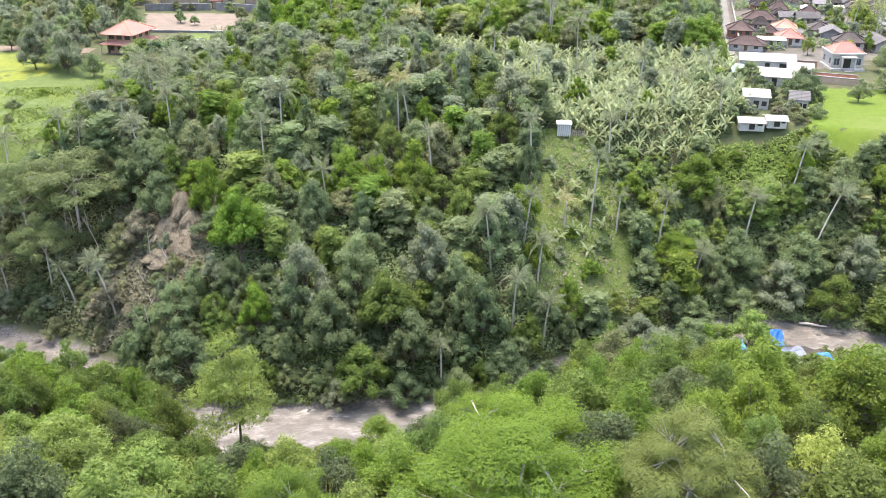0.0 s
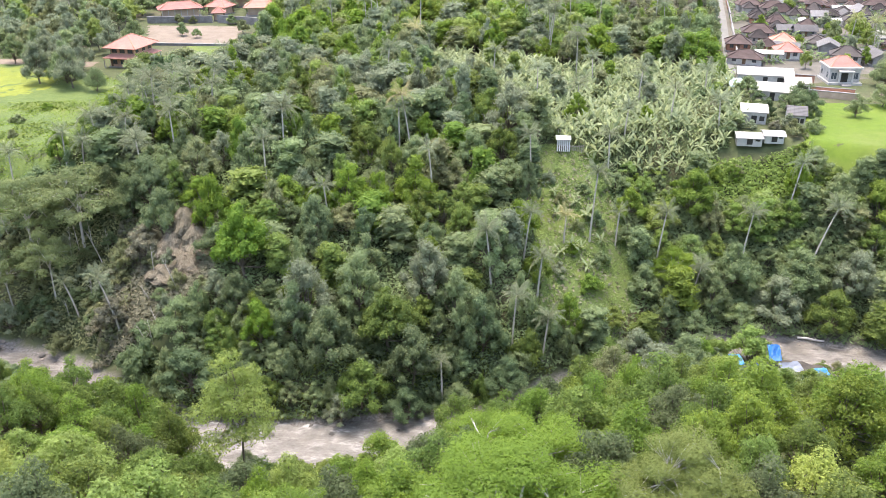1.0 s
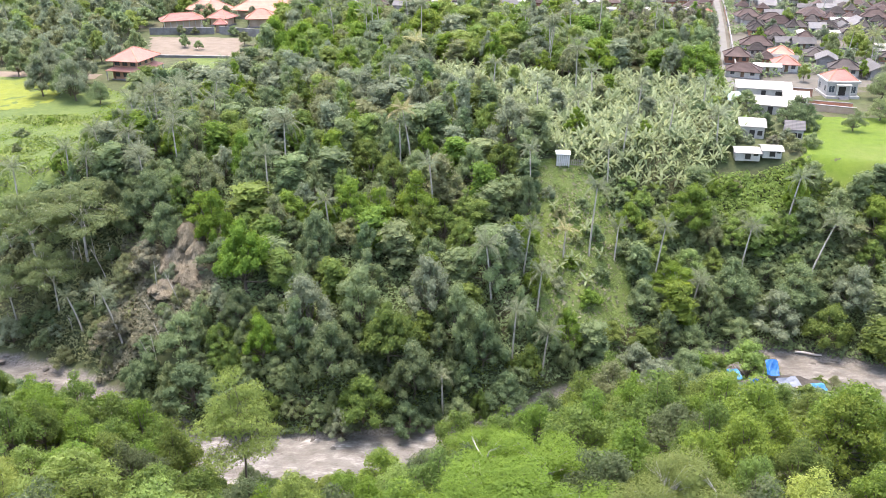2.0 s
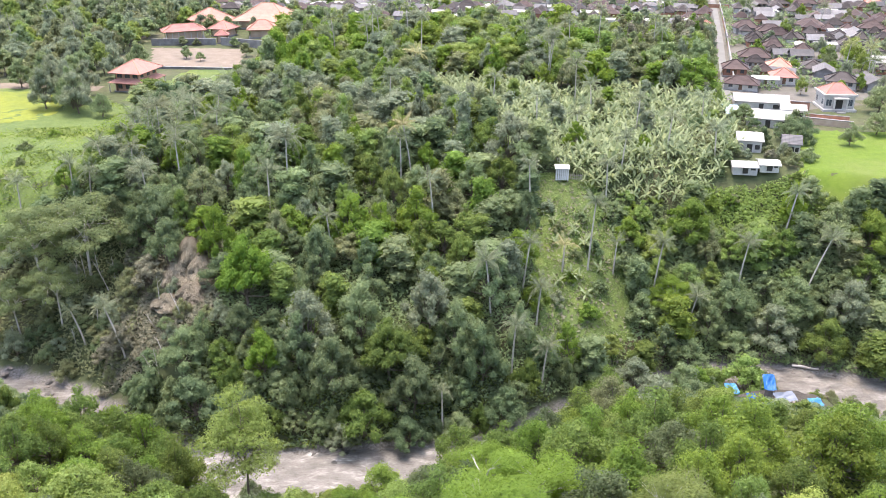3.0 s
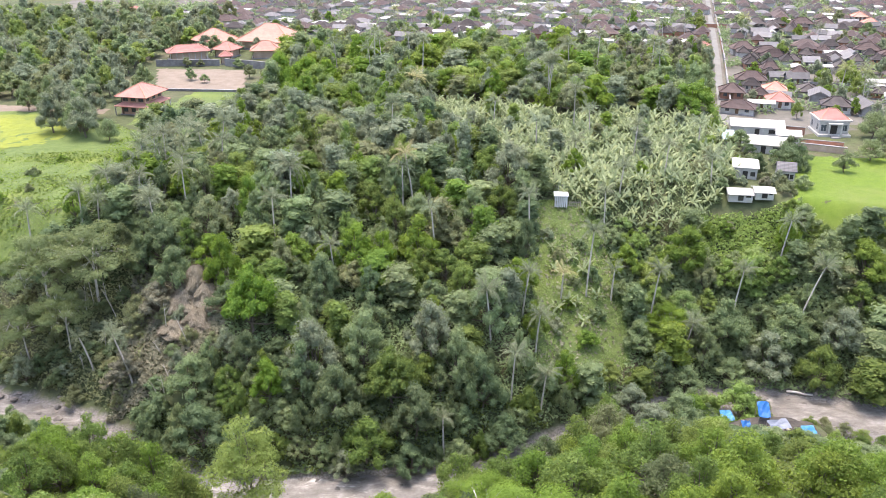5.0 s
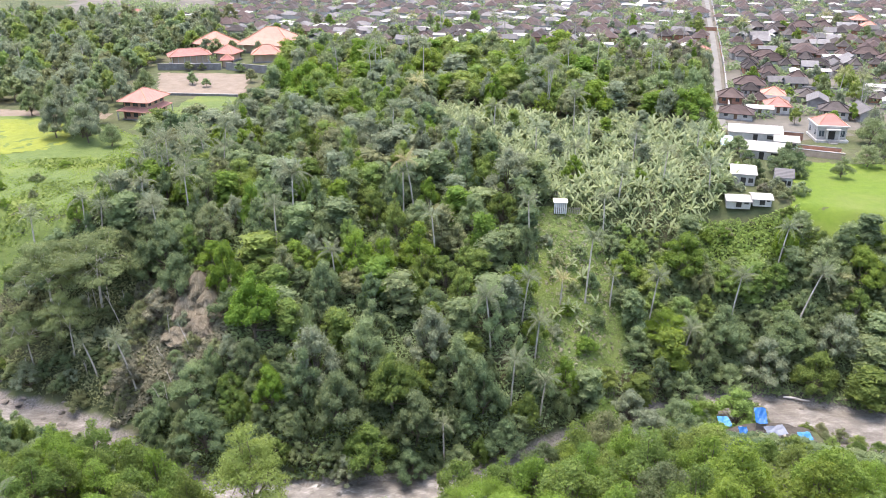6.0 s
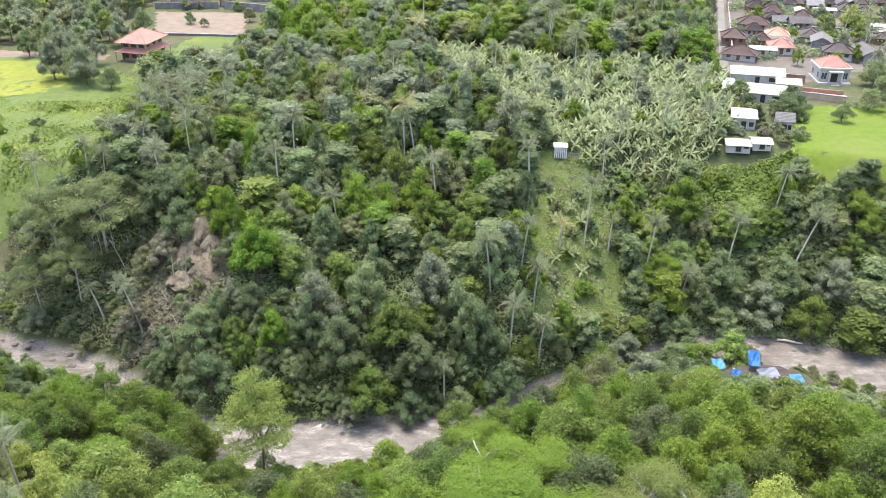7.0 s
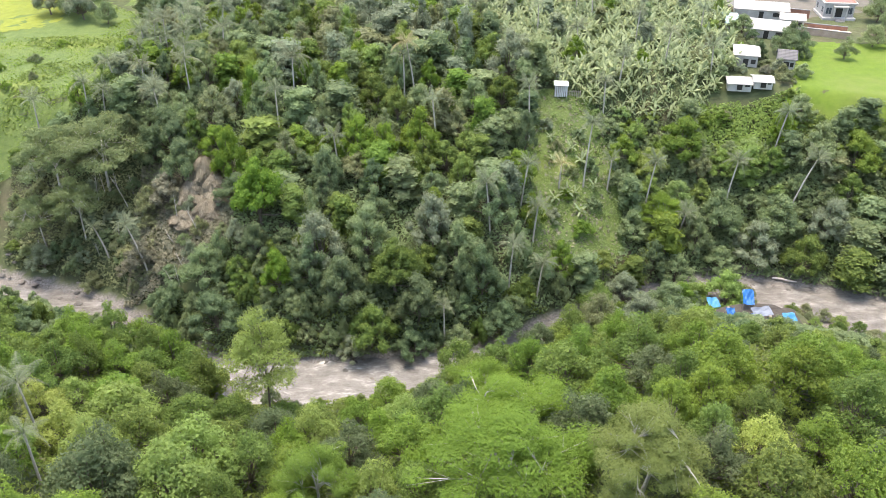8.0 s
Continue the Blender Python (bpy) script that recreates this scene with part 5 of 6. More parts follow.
def gable_solid(w, d, z0, high, thick=0.14):
    """A closed gable roof, ridge along x, open to a single slope when high is on one side."""
    bm = bmesh.new()
    pts = [(-d / 2, z0), (0, z0 + high), (d / 2, z0)]
    ends = []
    for x in (-w / 2, w / 2):
        up = [bm.verts.new((x, y, z)) for y, z in pts]
        lo = [bm.verts.new((x, y, z - thick)) for y, z in pts]
        ends.append(up + lo[::-1])
        bm.faces.new(ends[-1])
    a, b = ends
    for k in range(6):
        bm.faces.new((a[k], a[(k + 1) % 6], b[(k + 1) % 6], b[k]))
    return bm


def window_on(parent, x, y, z, w, h, axis, out, frame_mat):
    """A window standing 4 cm proud of a wall: a frame with a pane inside."""
    def rect(a0, a1, z0, z1, o0, o1):
        if axis == "y":
            return (x + a0, x + a1, y + min(out * o0, out * o1), y + max(out * o0, out * o1), z + z0, z + z1)
        return (x + min(out * o0, out * o1), x + max(out * o0, out * o1), y + a0, y + a1, z + z0, z + z1)
    t = 0.09
    win = part("window", boxes(rect(-w / 2, w / 2, 0, t, 0, 0.08), rect(-w / 2, w / 2, h - t, h, 0, 0.08),
                               rect(-w / 2, -w / 2 + t, t, h - t, 0, 0.08), rect(w / 2 - t, w / 2, t, h - t, 0, 0.08),
                               rect(-0.03, 0.03, t, h - t, 0, 0.07)), frame_mat, parent)
    part("pane", boxes(rect(-w / 2 + t, w / 2 - t, t, h - t, 0.005, 0.03)), M_GLASS, win)
    return win


def house(w, d, h, roof_h, wall_mat, roof_mat, roof="hip", eave=0.7, label="", porch=False, windows=2):
    """A one-storey village house, its front to -y."""
    ob = new("house")
    tagged(ob, label, "house", "village houses")
    part("plinth", boxes((-w / 2 - 0.3, w / 2 + 0.3, -d / 2 - 0.6, d / 2 + 0.3, -0.4, 0.35)), M_STONE, ob)
    part("wall", boxes((-w / 2, w / 2, -d / 2, d / 2, 0.35, h)), wall_mat, ob)
    if roof == "hip":
        part("roof", hip_solid(w + 2 * eave, d + 2 * eave, h, roof_h, flare=0.12), roof_mat, ob)
        v, f = ridge_caps(w + 2 * eave, d + 2 * eave, h + 0.02, roof_h)
        part("ridge_cap", mesh_of("ridge_cap", v, f, [M_CAPS if roof_mat == M_ROOF_ORANGE else roof_mat]), None, ob)
    else:
        part("roof", gable_solid(w + 2 * eave, d + 2 * eave, h, roof_h), roof_mat, ob)
        for x in (-w / 2 + 0.05, w / 2 - 0.05):
            bm = bmesh.new()
            q = [bm.verts.new((x + dx, y, z)) for dx in (-0.05, 0.05) for y, z in ((-d / 2, h), (d / 2, h), (0, h + roof_h * d / (d + 2 * eave)))]
            for k in ((0, 1, 2), (3, 5, 4), (0, 3, 4, 1), (1, 4, 5, 2), (2, 5, 3, 0)):
                bm.faces.new([q[i] for i in k])
            part("gable", bm, wall_mat, ob)
    part("door", boxes((-0.5, 0.5, -d / 2 - 0.06, -d / 2 + 0.02, 0.35, 2.4)), M_WOOD, ob)
    for k in range(windows):
        window_on(ob, (-1 if k % 2 else 1) * w * 0.3, -d / 2, 1.2, 1.2, 1.2, "y", -1, M_WOOD)
    return ob


random.seed(11)
PROTOS = [
    house(8.0, 6.0, 2.5, 2.3, M_WHITE, M_ROOF_BROWN, label="white house with a dark brown hipped tile roof"),
    house(6.0, 5.4, 2.4, 2.2, M_BRICK, M_ROOF_BROWN, label="brick pavilion with a dark brown hipped tile roof"),
    house(9.5, 6.2, 2.5, 2.5, M_WHITE, M_ROOF_RED, label="white house under a weathered maroon hipped roof"),
    house(7.0, 6.2, 2.6, 2.4, M_BRICK, M_ROOF_RED, label="brick house under a weathered maroon hipped roof"),
    house(8.0, 5.5, 2.5, 1.7, M_STONE, M_ROOF_GREY, roof="gable", label="grey house with a faded grey gable roof"),
    house(6.5, 6.0, 2.6, 2.2, M_WHITE, M_ROOF_ORANGE, label="small house with a bright orange tiled hip roof"),
    house(7.5, 4.2, 2.4, 0.7, M_WHITE, M_SHEET, roof="gable", eave=0.4, label="low shed with a white sheet metal roof"),
]
for k, ob in enumerate(PROTOS):
    ob.matrix_world = pose(150 + 11 * k, 418, 0.1, 0, 0, -14)
WEIGHTS = [0] * 5 + [1] * 5 + [2] * 3 + [3] * 3 + [4] * 5 + [6] * 5
OCCUPIED = []
# the kept plots: orange-roofed compound, white house, lane
ROAD_DIR = Vector((0.256, 0.967))


def lane_x(y):
    return float(np.interp(y, [240, 250, 286, 330, 390, 452, 512, 640], [82.5, 84, 93.8, 106, 122, 138, 154, 185]))


def village_cell(x, y):
    if abs(x - lane_x(y)) < 4.5:
        return False
    if x > lane_x(y):
        return y > 252 and not (96 < x < 122 and y < 250)
    return y > np.interp(x, [-260, -190, -115, -66, -50, -10, 30, 60, 100], [480, 440, 410, 388, 352, 344, 368, 366, 342])


houses_set, rest = 0, []
plots = []
for j in range(44):
    for i in range(-34, 34):
        x = lane_x(252 + j * 7.4) + (i + 0.5) * 7.8 + random.uniform(-2.2, 2.2)
        y = 252 + j * 7.4 + 4 - i * 2.0 + random.uniform(-2.4, 2.4)
        if village_cell(x, y) and y < 575 and abs(x) < 0.62 * y + 15:
            plots.append((x, y))
plots.sort(key=lambda p: p[1])
for x, y, turn, proto in ((108.6, 276, -14, 5), (104.5, 261, -10, 5), (93.5, 273, -14, 3), (106, 353, -14, 5), (209, 439, -10, 5), (106, 292, -14, 2), (120, 268, 70, 4), (98, 258, -14, 6), (120, 255, -20, 0)):
    copy_thing(PROTOS[proto], pose(x, y, 0.1, 0, 0, turn))
    OCCUPIED.append((x, y))
for x, y in plots:
    if any(math.hypot(x - a, y - b) < 7 for a, b in OCCUPIED):
        continue
    r = random.random()
    turn = -14 + random.choice((0, 0, 90, 180, -90)) + random.uniform(-12, 12)
    leafy = 0.55 if (x > lane_x(y) + 38 and y < 300) or x < -110 else 0.36
    if r < leafy:
        if y < 440 and random.random() < 0.55:
            if random.random() < 0.3:
                palm(x, y, random.uniform(7, 11), 0.1, random.uniform(0, 6), random.choice(("palm", "lime_palm", "palm")), 1.0, 11)
            else:
                tree(x, y, random.uniform(5, 9), random.uniform(2.2, 3.6), "far", random.choice(("mid", "lime", "olive", "bright", "grey")), "between the village houses", "village trees")
        continue
    proto = random.choice(WEIGHTS)
    s = random.uniform(0.55, 1.0)
    if houses_set < 90 and y < 455:
        c = copy_thing(PROTOS[proto], pose(x, y, ground_z(x, y) + 0.1, 0, 0, turn))
        c.scale = (s * random.uniform(0.85, 1.35), s, random.uniform(0.8, 1.1))
        houses_set += 1
    elif houses_set < 280 and y < 480:
        far = new("house")
        far.matrix_world = Matrix.LocRotScale((x, y, 0.1), Euler((0, 0, radians(turn))), (s * random.uniform(0.85, 1.35), s, random.uniform(0.8, 1.1)))
        tagged(far, PROTOS[proto]["label"], "house", "village houses")
        for c in PROTOS[proto].children:
            if c.name.split(".")[0] in ("wall", "roof"):
                o = new(c.name.split(".")[0], c.data)
                o.parent = far
        houses_set += 1
    else:
        rest.append((x, y, turn, proto, s))

# garden trees round the nearest yards
forest((88, 135, 236, 292), 260, (3.5, 7), (1.8, 3.2), ["far"], ["mid", "lime", "olive", "grey", "bright"], "between the village houses", "village trees", 0.7,
       lambda x, y: abs(x - lane_x(y)) > 4.5 and x > lane_x(y) and all(math.hypot(x - a, y - b) > 5.2 for a, b in OCCUPIED) and all(math.hypot(x - a, y - b) > 7.5 for a, b in ((108.6, 232.5), (88, 232.6), (93, 222))))

# the farther part of the village as one mass of walls and roofs
SIZES = [(8.0, 6.0, 2.5, 2.3), (6.0, 5.4, 2.4, 2.2), (9.5, 6.2, 2.5, 2.5), (7.0, 6.2, 2.6, 2.4), (8.0, 5.5, 2.5, 1.7), (6.5, 6.0, 2.6, 2.2), (7.5, 4.2, 2.4, 0.7)]
ROOFS = [M_ROOF_BROWN, M_ROOF_BROWN, M_ROOF_RED, M_ROOF_RED, M_ROOF_GREY, M_ROOF_ORANGE, M_SHEET]
fv, ff, fm = [], [], []
for x, y, turn, proto, s in rest:
    w, d, h, rh = SIZES[proto]
    m = pose(x, y, 0.1, 0, 0, turn) @ Matrix.Scale(s, 4)
    b = len(fv)
    fv += [m @ Vector(p) for p in ((-w / 2, -d / 2, 0), (w / 2, -d / 2, 0), (w / 2, d / 2, 0), (-w / 2, d / 2, 0), (-w / 2, -d / 2, h), (w / 2, -d / 2, h), (w / 2, d / 2, h), (-w / 2, d / 2, h))]
    ff += [(b, b + 1, b + 5, b + 4), (b + 1, b + 2, b + 6, b + 5), (b + 2, b + 3, b + 7, b + 6), (b + 3, b, b + 4, b + 7)]
    fm += [7] * 4
    b = len(fv)
    W, D, q = w / 2 + 0.7, d / 2 + 0.7, abs(w - d) / 2
    fv += [m @ Vector(p) for p in ((-W, -D, h), (W, -D, h), (W, D, h), (-W, D, h), (-q, 0, h + rh), (q, 0, h + rh))]
    ff += [(b, b + 1, b + 5, b + 4), (b + 1, b + 2, b + 5), (b + 2, b + 3, b + 4, b + 5), (b + 3, b, b + 4), (b + 3, b + 2, b + 1, b)]
    fm += [proto] * 5
tagged(new("far_village", mesh_of("far_village", fv, ff, ROOFS + [M_WHITE], fm)), "crowded brown and grey roofs of the farther village", "village", kind="stuff")


# compound walls along the lane and between the yards
def wall_run(x0, y0, x1, y1, high, mat, label, thick=0.3, coping=True):
    ob = new("boundary_wall")
    length = math.hypot(x1 - x0, y1 - y0)
    z = min(ground_z(x0, y0), ground_z(x1, y1))
    ob.matrix_world = pose(x0, y0, z, 0, 0, math.degrees(math.atan2(y1 - y0, x1 - x0)))
    tagged(ob, label, "wall", "boundary walls")
    part("panel", boxes((0, length, -thick / 2, thick / 2, -0.6, high)), mat, ob)
    if coping:
        part("coping", boxes((-0.06, length + 0.06, -thick / 2 - 0.08, thick / 2 + 0.08, high, high + 0.14)), M_STONE, ob)
    return ob


for k in range(14):
    y0 = 256 + k * 19
    for side in (1,):
        a, b = lane_x(y0) + side * 2.6, lane_x(y0 + 17) + side * 2.6
        wall_run(a, y0, b, y0 + 17, random.uniform(1.6, 2.1), random.choice((M_WHITE, M_STONE, M_BRICK, M_TAN)), "weathered compound wall along the village lane")
for k in range(16):
    x0 = random.uniform(-40, 90) if k < 7 else random.uniform(115, 200)
    y0 = random.uniform(372, 440) if k < 7 else random.uniform(265, 430)
    if abs(x0 - lane_x(y0)) > 8:
        wall_run(x0, y0, x0 + 15, y0 - 3.6, 1.8, random.choice((M_WHITE, M_STONE, M_BRICK)), "weathered compound wall between village yards")


# the two-storey house beside the meadow
def storey_house():
    ob = new("two_storey_house")
    ob.matrix_world = pose(-92.6, 256.0, 0.0, 0, 0, -14)
    tagged(ob, "two-storey terracotta house with orange hipped tile roofs", "house")
    w, d = 8.4, 10.5
    part("plinth", boxes((-w / 2 - 0.3, w / 2 + 0.3, -d / 2 - 0.4, d / 2 + 0.3, -0.5, 0.2)), M_STONE, ob)
    part("ground_floor", boxes((-w / 2, w / 2, -d / 2, d / 2, 0.2, 3.0)), M_PINK, ob)
    part("upper_floor", boxes((-w / 2 + 0.4, w / 2 - 0.4, -d / 2 + 0.4, d / 2 - 0.4, 3.0, 5.7)), M_PINK, ob)
    bm = bmesh.new()
    ring = []
    for e, z in ((1.5, 2.7), (1.5, 2.85), (-0.35, 3.75), (-0.35, 3.6)):
        ring.append([bm.verts.new((sx * (w / 2 + e), sy * (d / 2 + e), z)) for sx, sy in ((-1, -1), (1, -1), (1, 1), (-1, 1))])
    for a in range(4):
        for k in range(4):
            bm.faces.new((ring[a][k], ring[a][(k + 1) % 4], ring[(a + 1) % 4][(k + 1) % 4], ring[(a + 1) % 4][k]))
    part("skirt_roof", bm, M_ROOF_ORANGE, ob)
    part("roof", hip_solid(w + 2.4, d + 2.4, 5.7, 3.0), M_ROOF_ORANGE, ob)
    v, f = ridge_caps(w + 2.4, d + 2.4, 5.74, 3.0)
    part("ridge_cap", mesh_of("ridge_cap", v, f, [M_CAPS]), None, ob)
    for x in (-2.6, 0.0, 2.6):
        window_on(ob, x, -d / 2, 0.9, 1.5, 1.3, "y", -1, M_WOOD)
        window_on(ob, x, -d / 2 + 0.4, 4.1, 1.7, 1.2, "y", -1, M_WOOD)
    for y in (-3.2, 0.2, 3.4):
        window_on(ob, w / 2, y, 0.9, 1.4, 1.3, "x", 1, M_WOOD)
        window_on(ob, w / 2 - 0.4, y, 4.1, 1.5, 1.2, "x", 1, M_WOOD)
    part("door", boxes((-3.9, -3.3, -d / 2 - 0.05, -d / 2 + 0.02, 0.2, 2.3)), M_WOOD, ob)
    for x, y in ((w / 2 + 1.2, -d / 2 - 1.2), (w / 2 + 1.2, 0), (w / 2 + 1.2, d / 2 + 1.2), (-w / 2 - 1.2, -d / 2 - 1.2)):
        part("post", boxes((x - 0.12, x + 0.12, y - 0.12, y + 0.12, -0.4, 2.8)), M_WHITE, ob)


def pavilion(x, y, turn, w, d, h, rh, mat, label, solid=False):
    ob = new("pavilion")
    ob.matrix_world = pose(x, y, ground_z(x, y), 0, 0, turn)
    tagged(ob, label, "pavilion")
    part("floor_slab", boxes((-w / 2, w / 2, -d / 2, d / 2, -0.5, 0.4)), M_STONE, ob)
    for sx in (-1, 1):
        for sy in (-1, 1):
            part("post", boxes((sx * w * 0.45 - 0.12, sx * w * 0.45 + 0.12, sy * d * 0.45 - 0.12, sy * d * 0.45 + 0.12, 0.4, h)), M_WOOD, ob)
    if solid:
        part("wall", boxes((-w * 0.42, w * 0.42, -d * 0.42, d * 0.42, 0.4, h)), M_TAN, ob)
    part("roof", hip_solid(w + 1.4, d + 1.4, h, rh, flare=0.1), mat, ob)
    v, f = ridge_caps(w + 1.4, d + 1.4, h + 0.03, rh)
    part("ridge_cap", mesh_of("ridge_cap", v, f, [M_CAPS if mat == M_ROOF_ORANGE else mat]), None, ob)
    return ob


storey_house()
pavilion(-84.5, 245.0, -14, 5.0, 4.2, 2.4, 1.7, M_ROOF_RED, "small open pavilion with a worn red roof beside the house")

# orange-roofed compound above the bare terrace
ob = pavilion(-101.5, 339.0, 22, 15.5, 7.0, 3.6, 2.3, M_ROOF_ORANGE, "long open hall with an orange tiled hip roof", True)
for k in range(7):
    part("post", boxes((-7 + k * 2.33 - 0.12, -7 + k * 2.33 + 0.12, -3.6, -3.36, 0.4, 3.6)), M_WHITE, ob)
pavilion(-84.6, 331.0, 10, 4.0, 4.0, 3.2, 2.0, M_ROOF_ORANGE, "small gatehouse with an orange pyramid roof", True)
pavilion(-97.0, 365.0, -35, 15.0, 13.0, 3.6, 4.6, M_ROOF_ORANGE, "large hall under sweeping orange tiled hip roofs", True)
pavilion(-73.5, 368.0, -12, 24.0, 19.0, 3.6, 6.2, M_ROOF_ORANGE, "wide hall under a big orange tiled hip roof", True)
pavilion(-71.5, 344.0, 8, 11.0, 8.0, 3.4, 3.2, M_ROOF_ORANGE, "orange-roofed wing of the compound", True)
pavilion(-87.5, 346.0, -20, 8.0, 7.0, 3.2, 2.8, M_ROOF_ORANGE, "orange-roofed annex of the compound", True)
pavilion(-158.0, 446.0, -20, 13.0, 9.0, 3.6, 3.0, M_ROOF_ORANGE, "far hall with an orange-red tiled roof", True)
pavilion(-150.0, 428.0, -20, 7.0, 6.0, 3.4, 2.4, M_ROOF_ORANGE, "small hall with a pale orange roof", True)
pavilion(-163.0, 343.0, 0, 8.0, 5.0, 2.4, 0.9, M_SHEET, "low white-roofed shelter under the trees")
wall_run(-110, 325, -86, 326, 2.4, M_STONE, "dark stone retaining wall above the bare terrace")
wall_run(-84, 326, -64, 318, 2.8, M_STONE, "dark stone retaining wall above the bare terrace")
wall_run(-98, 284.5, -70, 282, 0.7, M_STONE, "low dark stone edging below the bare terrace", 0.6)


# the white house above the lawn
def white_house():
    ob = new("white_house")
    ob.matrix_world = pose(108.6, 232.5, 0.0, 0, 0, -5)
    tagged(ob, "white bungalow with dark windows and a salmon tiled hip roof", "house")
    w, d = 8.0, 7.8
    part("plinth", boxes((-w / 2 - 0.4, w / 2 + 0.4, -d / 2 - 1.4, d / 2 + 0.4, -0.5, 0.5)), M_WHITE, ob)
    part("wall", boxes((-w / 2, w / 2, -d / 2, d / 2, 0.5, 4.0)), M_WHITE, ob)
    part("parapet", boxes((-w / 2 - 0.5, w / 2 + 0.5, -d / 2 - 0.5, -d / 2 + 0.1, 4.0, 4.45), (-w / 2 - 0.5, w / 2 + 0.5, d / 2 - 0.1, d / 2 + 0.5, 4.0, 4.45),
                          (-w / 2 - 0.5, -w / 2 + 0.1, -d / 2 + 0.1, d / 2 - 0.1, 4.0, 4.45), (w / 2 - 0.1, w / 2 + 0.5, -d / 2 + 0.1, d / 2 - 0.1, 4.0, 4.45)), M_WHITE, ob)
    part("roof", hip_solid(w + 0.4, d + 0.4, 4.3, 2.5, ridge=1.0), M_ROOF_ORANGE, ob)
    v, f = ridge_caps(w + 0.4, d + 0.4, 4.33, 2.5, ridge=1.0)
    part("ridge_cap", mesh_of("ridge_cap", v, f, [M_CAPS]), None, ob)
    part("porch_roof", boxes((-1.9, 1.9, -d / 2 - 1.7, -d / 2 - 0.02, 3.4, 3.7)), M_WHITE, ob)
    for x in (-1.7, 1.7):
        part("column", boxes((x - 0.16, x + 0.16, -d / 2 - 1.55, -d / 2 - 1.23, 0.5, 3.4)), M_WHITE, ob)
    part("door", boxes((-0.9, 0.9, -d / 2 - 0.06, -d / 2 + 0.02, 0.5, 2.9)), M_DARK, ob)
    for x in (-2.8, 2.8):
        window_on(ob, x, -d / 2, 1.2, 1.6, 1.9, "y", -1, M_WHITE)
    for y in (-2.4, 2.2):
        window_on(ob, -w / 2, y, 1.3, 1.4, 1.7, "x", -1, M_WHITE)
    part("steps", boxes((-1.2, 1.2, -d / 2 - 2.9, -d / 2 - 1.4, -0.4, 0.16), (-1.2, 1.2, -d / 2 - 2.2, -d / 2 - 1.4, 0.16, 0.33)), M_STONE, ob)


white_house()
wall_run(93.5, 216, 104.5, 211, 1.7, M_TAN, "tan retaining wall above the bright lawn", 0.5)
wall_run(95.5, 221.5, 106.5, 217.5, 1.2, M_BRICK, "low brick terrace wall in front of the white house", 0.4)
draped("forecourt", [(94, 217), (105, 212.5), (107, 217), (96, 221)], M_TAN, "tan paved forecourt of the white house", "terrace", 0.3, 1.2)
wall_run(95.0, 231, 100.5, 229, 2.2, M_BRICK, "short orange brick wall beside the sheds")


def shed(x, y, turn, w, d, h, rh, label, wall=M_WHITE, roof=M_SHEET, lean=False):
    ob = new("shed")
    ob.matrix_world = pose(x, y, ground_z(x, y), 0, 0, turn)
    tagged(ob, label, "shed", "white sheds")
    part("wall", boxes((-w / 2, w / 2, -d / 2, d / 2, -0.4, h)), wall, ob)
    part("roof", gable_solid(w + 0.8, d + 0.8, h, rh), roof, ob)
    bm = bmesh.new()
    for k in range(int(w / 0.9)):
        x0 = -w / 2 + 0.4 + k * 0.9
        for s in (-1, 1):
            a = [bm.verts.new((x0 + dx, s * yy, h + rh * (1 - yy / (d / 2 + 0.4)) + 0.035)) for yy in (0.05, d / 2 + 0.4) for dx in (-0.05, 0.05)]
            bm.faces.new((a[0], a[1], a[3], a[2]))
    part("roof_rib", bm, roof, ob)
    part("door", boxes((-0.6, 0.6, -d / 2 - 0.05, -d / 2 + 0.02, 0, min(2.0, h - 0.15))), M_DARK, ob)
    # solid panel on an uncut wall; an opening's unlit inside put into its colour
    part("opening", boxes((w * 0.22, w * 0.42, -d / 2 - 0.05, -d / 2 + 0.02, 0.8, min(1.9, h - 0.2))), M_DARK, ob)
    return ob


shed(88.0, 232.6, -14, 14.0, 8.0, 2.5, 1.3, "long shed with a dirty white sheet roof")
shed(84.5, 216.0, -20, 10.5, 9.0, 2.4, 1.3, "broad shed with a white sheet roof")
shed(93.0, 222.0, -14, 6.0, 4.5, 2.5, 1.1, "small white gabled outbuilding")
shed(72.4, 194.6, -14, 5.4, 7.4, 2.9, 0.9, "tall white shed with a flat pale roof")
shed(67.3, 181.4, -8, 5.2, 4.4, 1.5, 0.7, "low white-roofed stable at the plateau edge")
shed(72.4, 180.7, -8, 4.0, 4.0, 1.4, 0.6, "low pale lean-to beside the stable")
shed(81.0, 191.0, -14, 3.8, 4.4, 2.7, 1.6, "narrow white hut with a grey steep roof", M_WHITE, M_ROOF_GREY)
shed(76.8, 222.0, -10, 3.2, 9.0, 2.3, 0.4, "small pale blue-roofed lean-to", M_WHITE, plain("pale_blue_sheet", (0.26, 0.36, 0.39), (0.42, 0.53, 0.55), 0.6, 0.6))


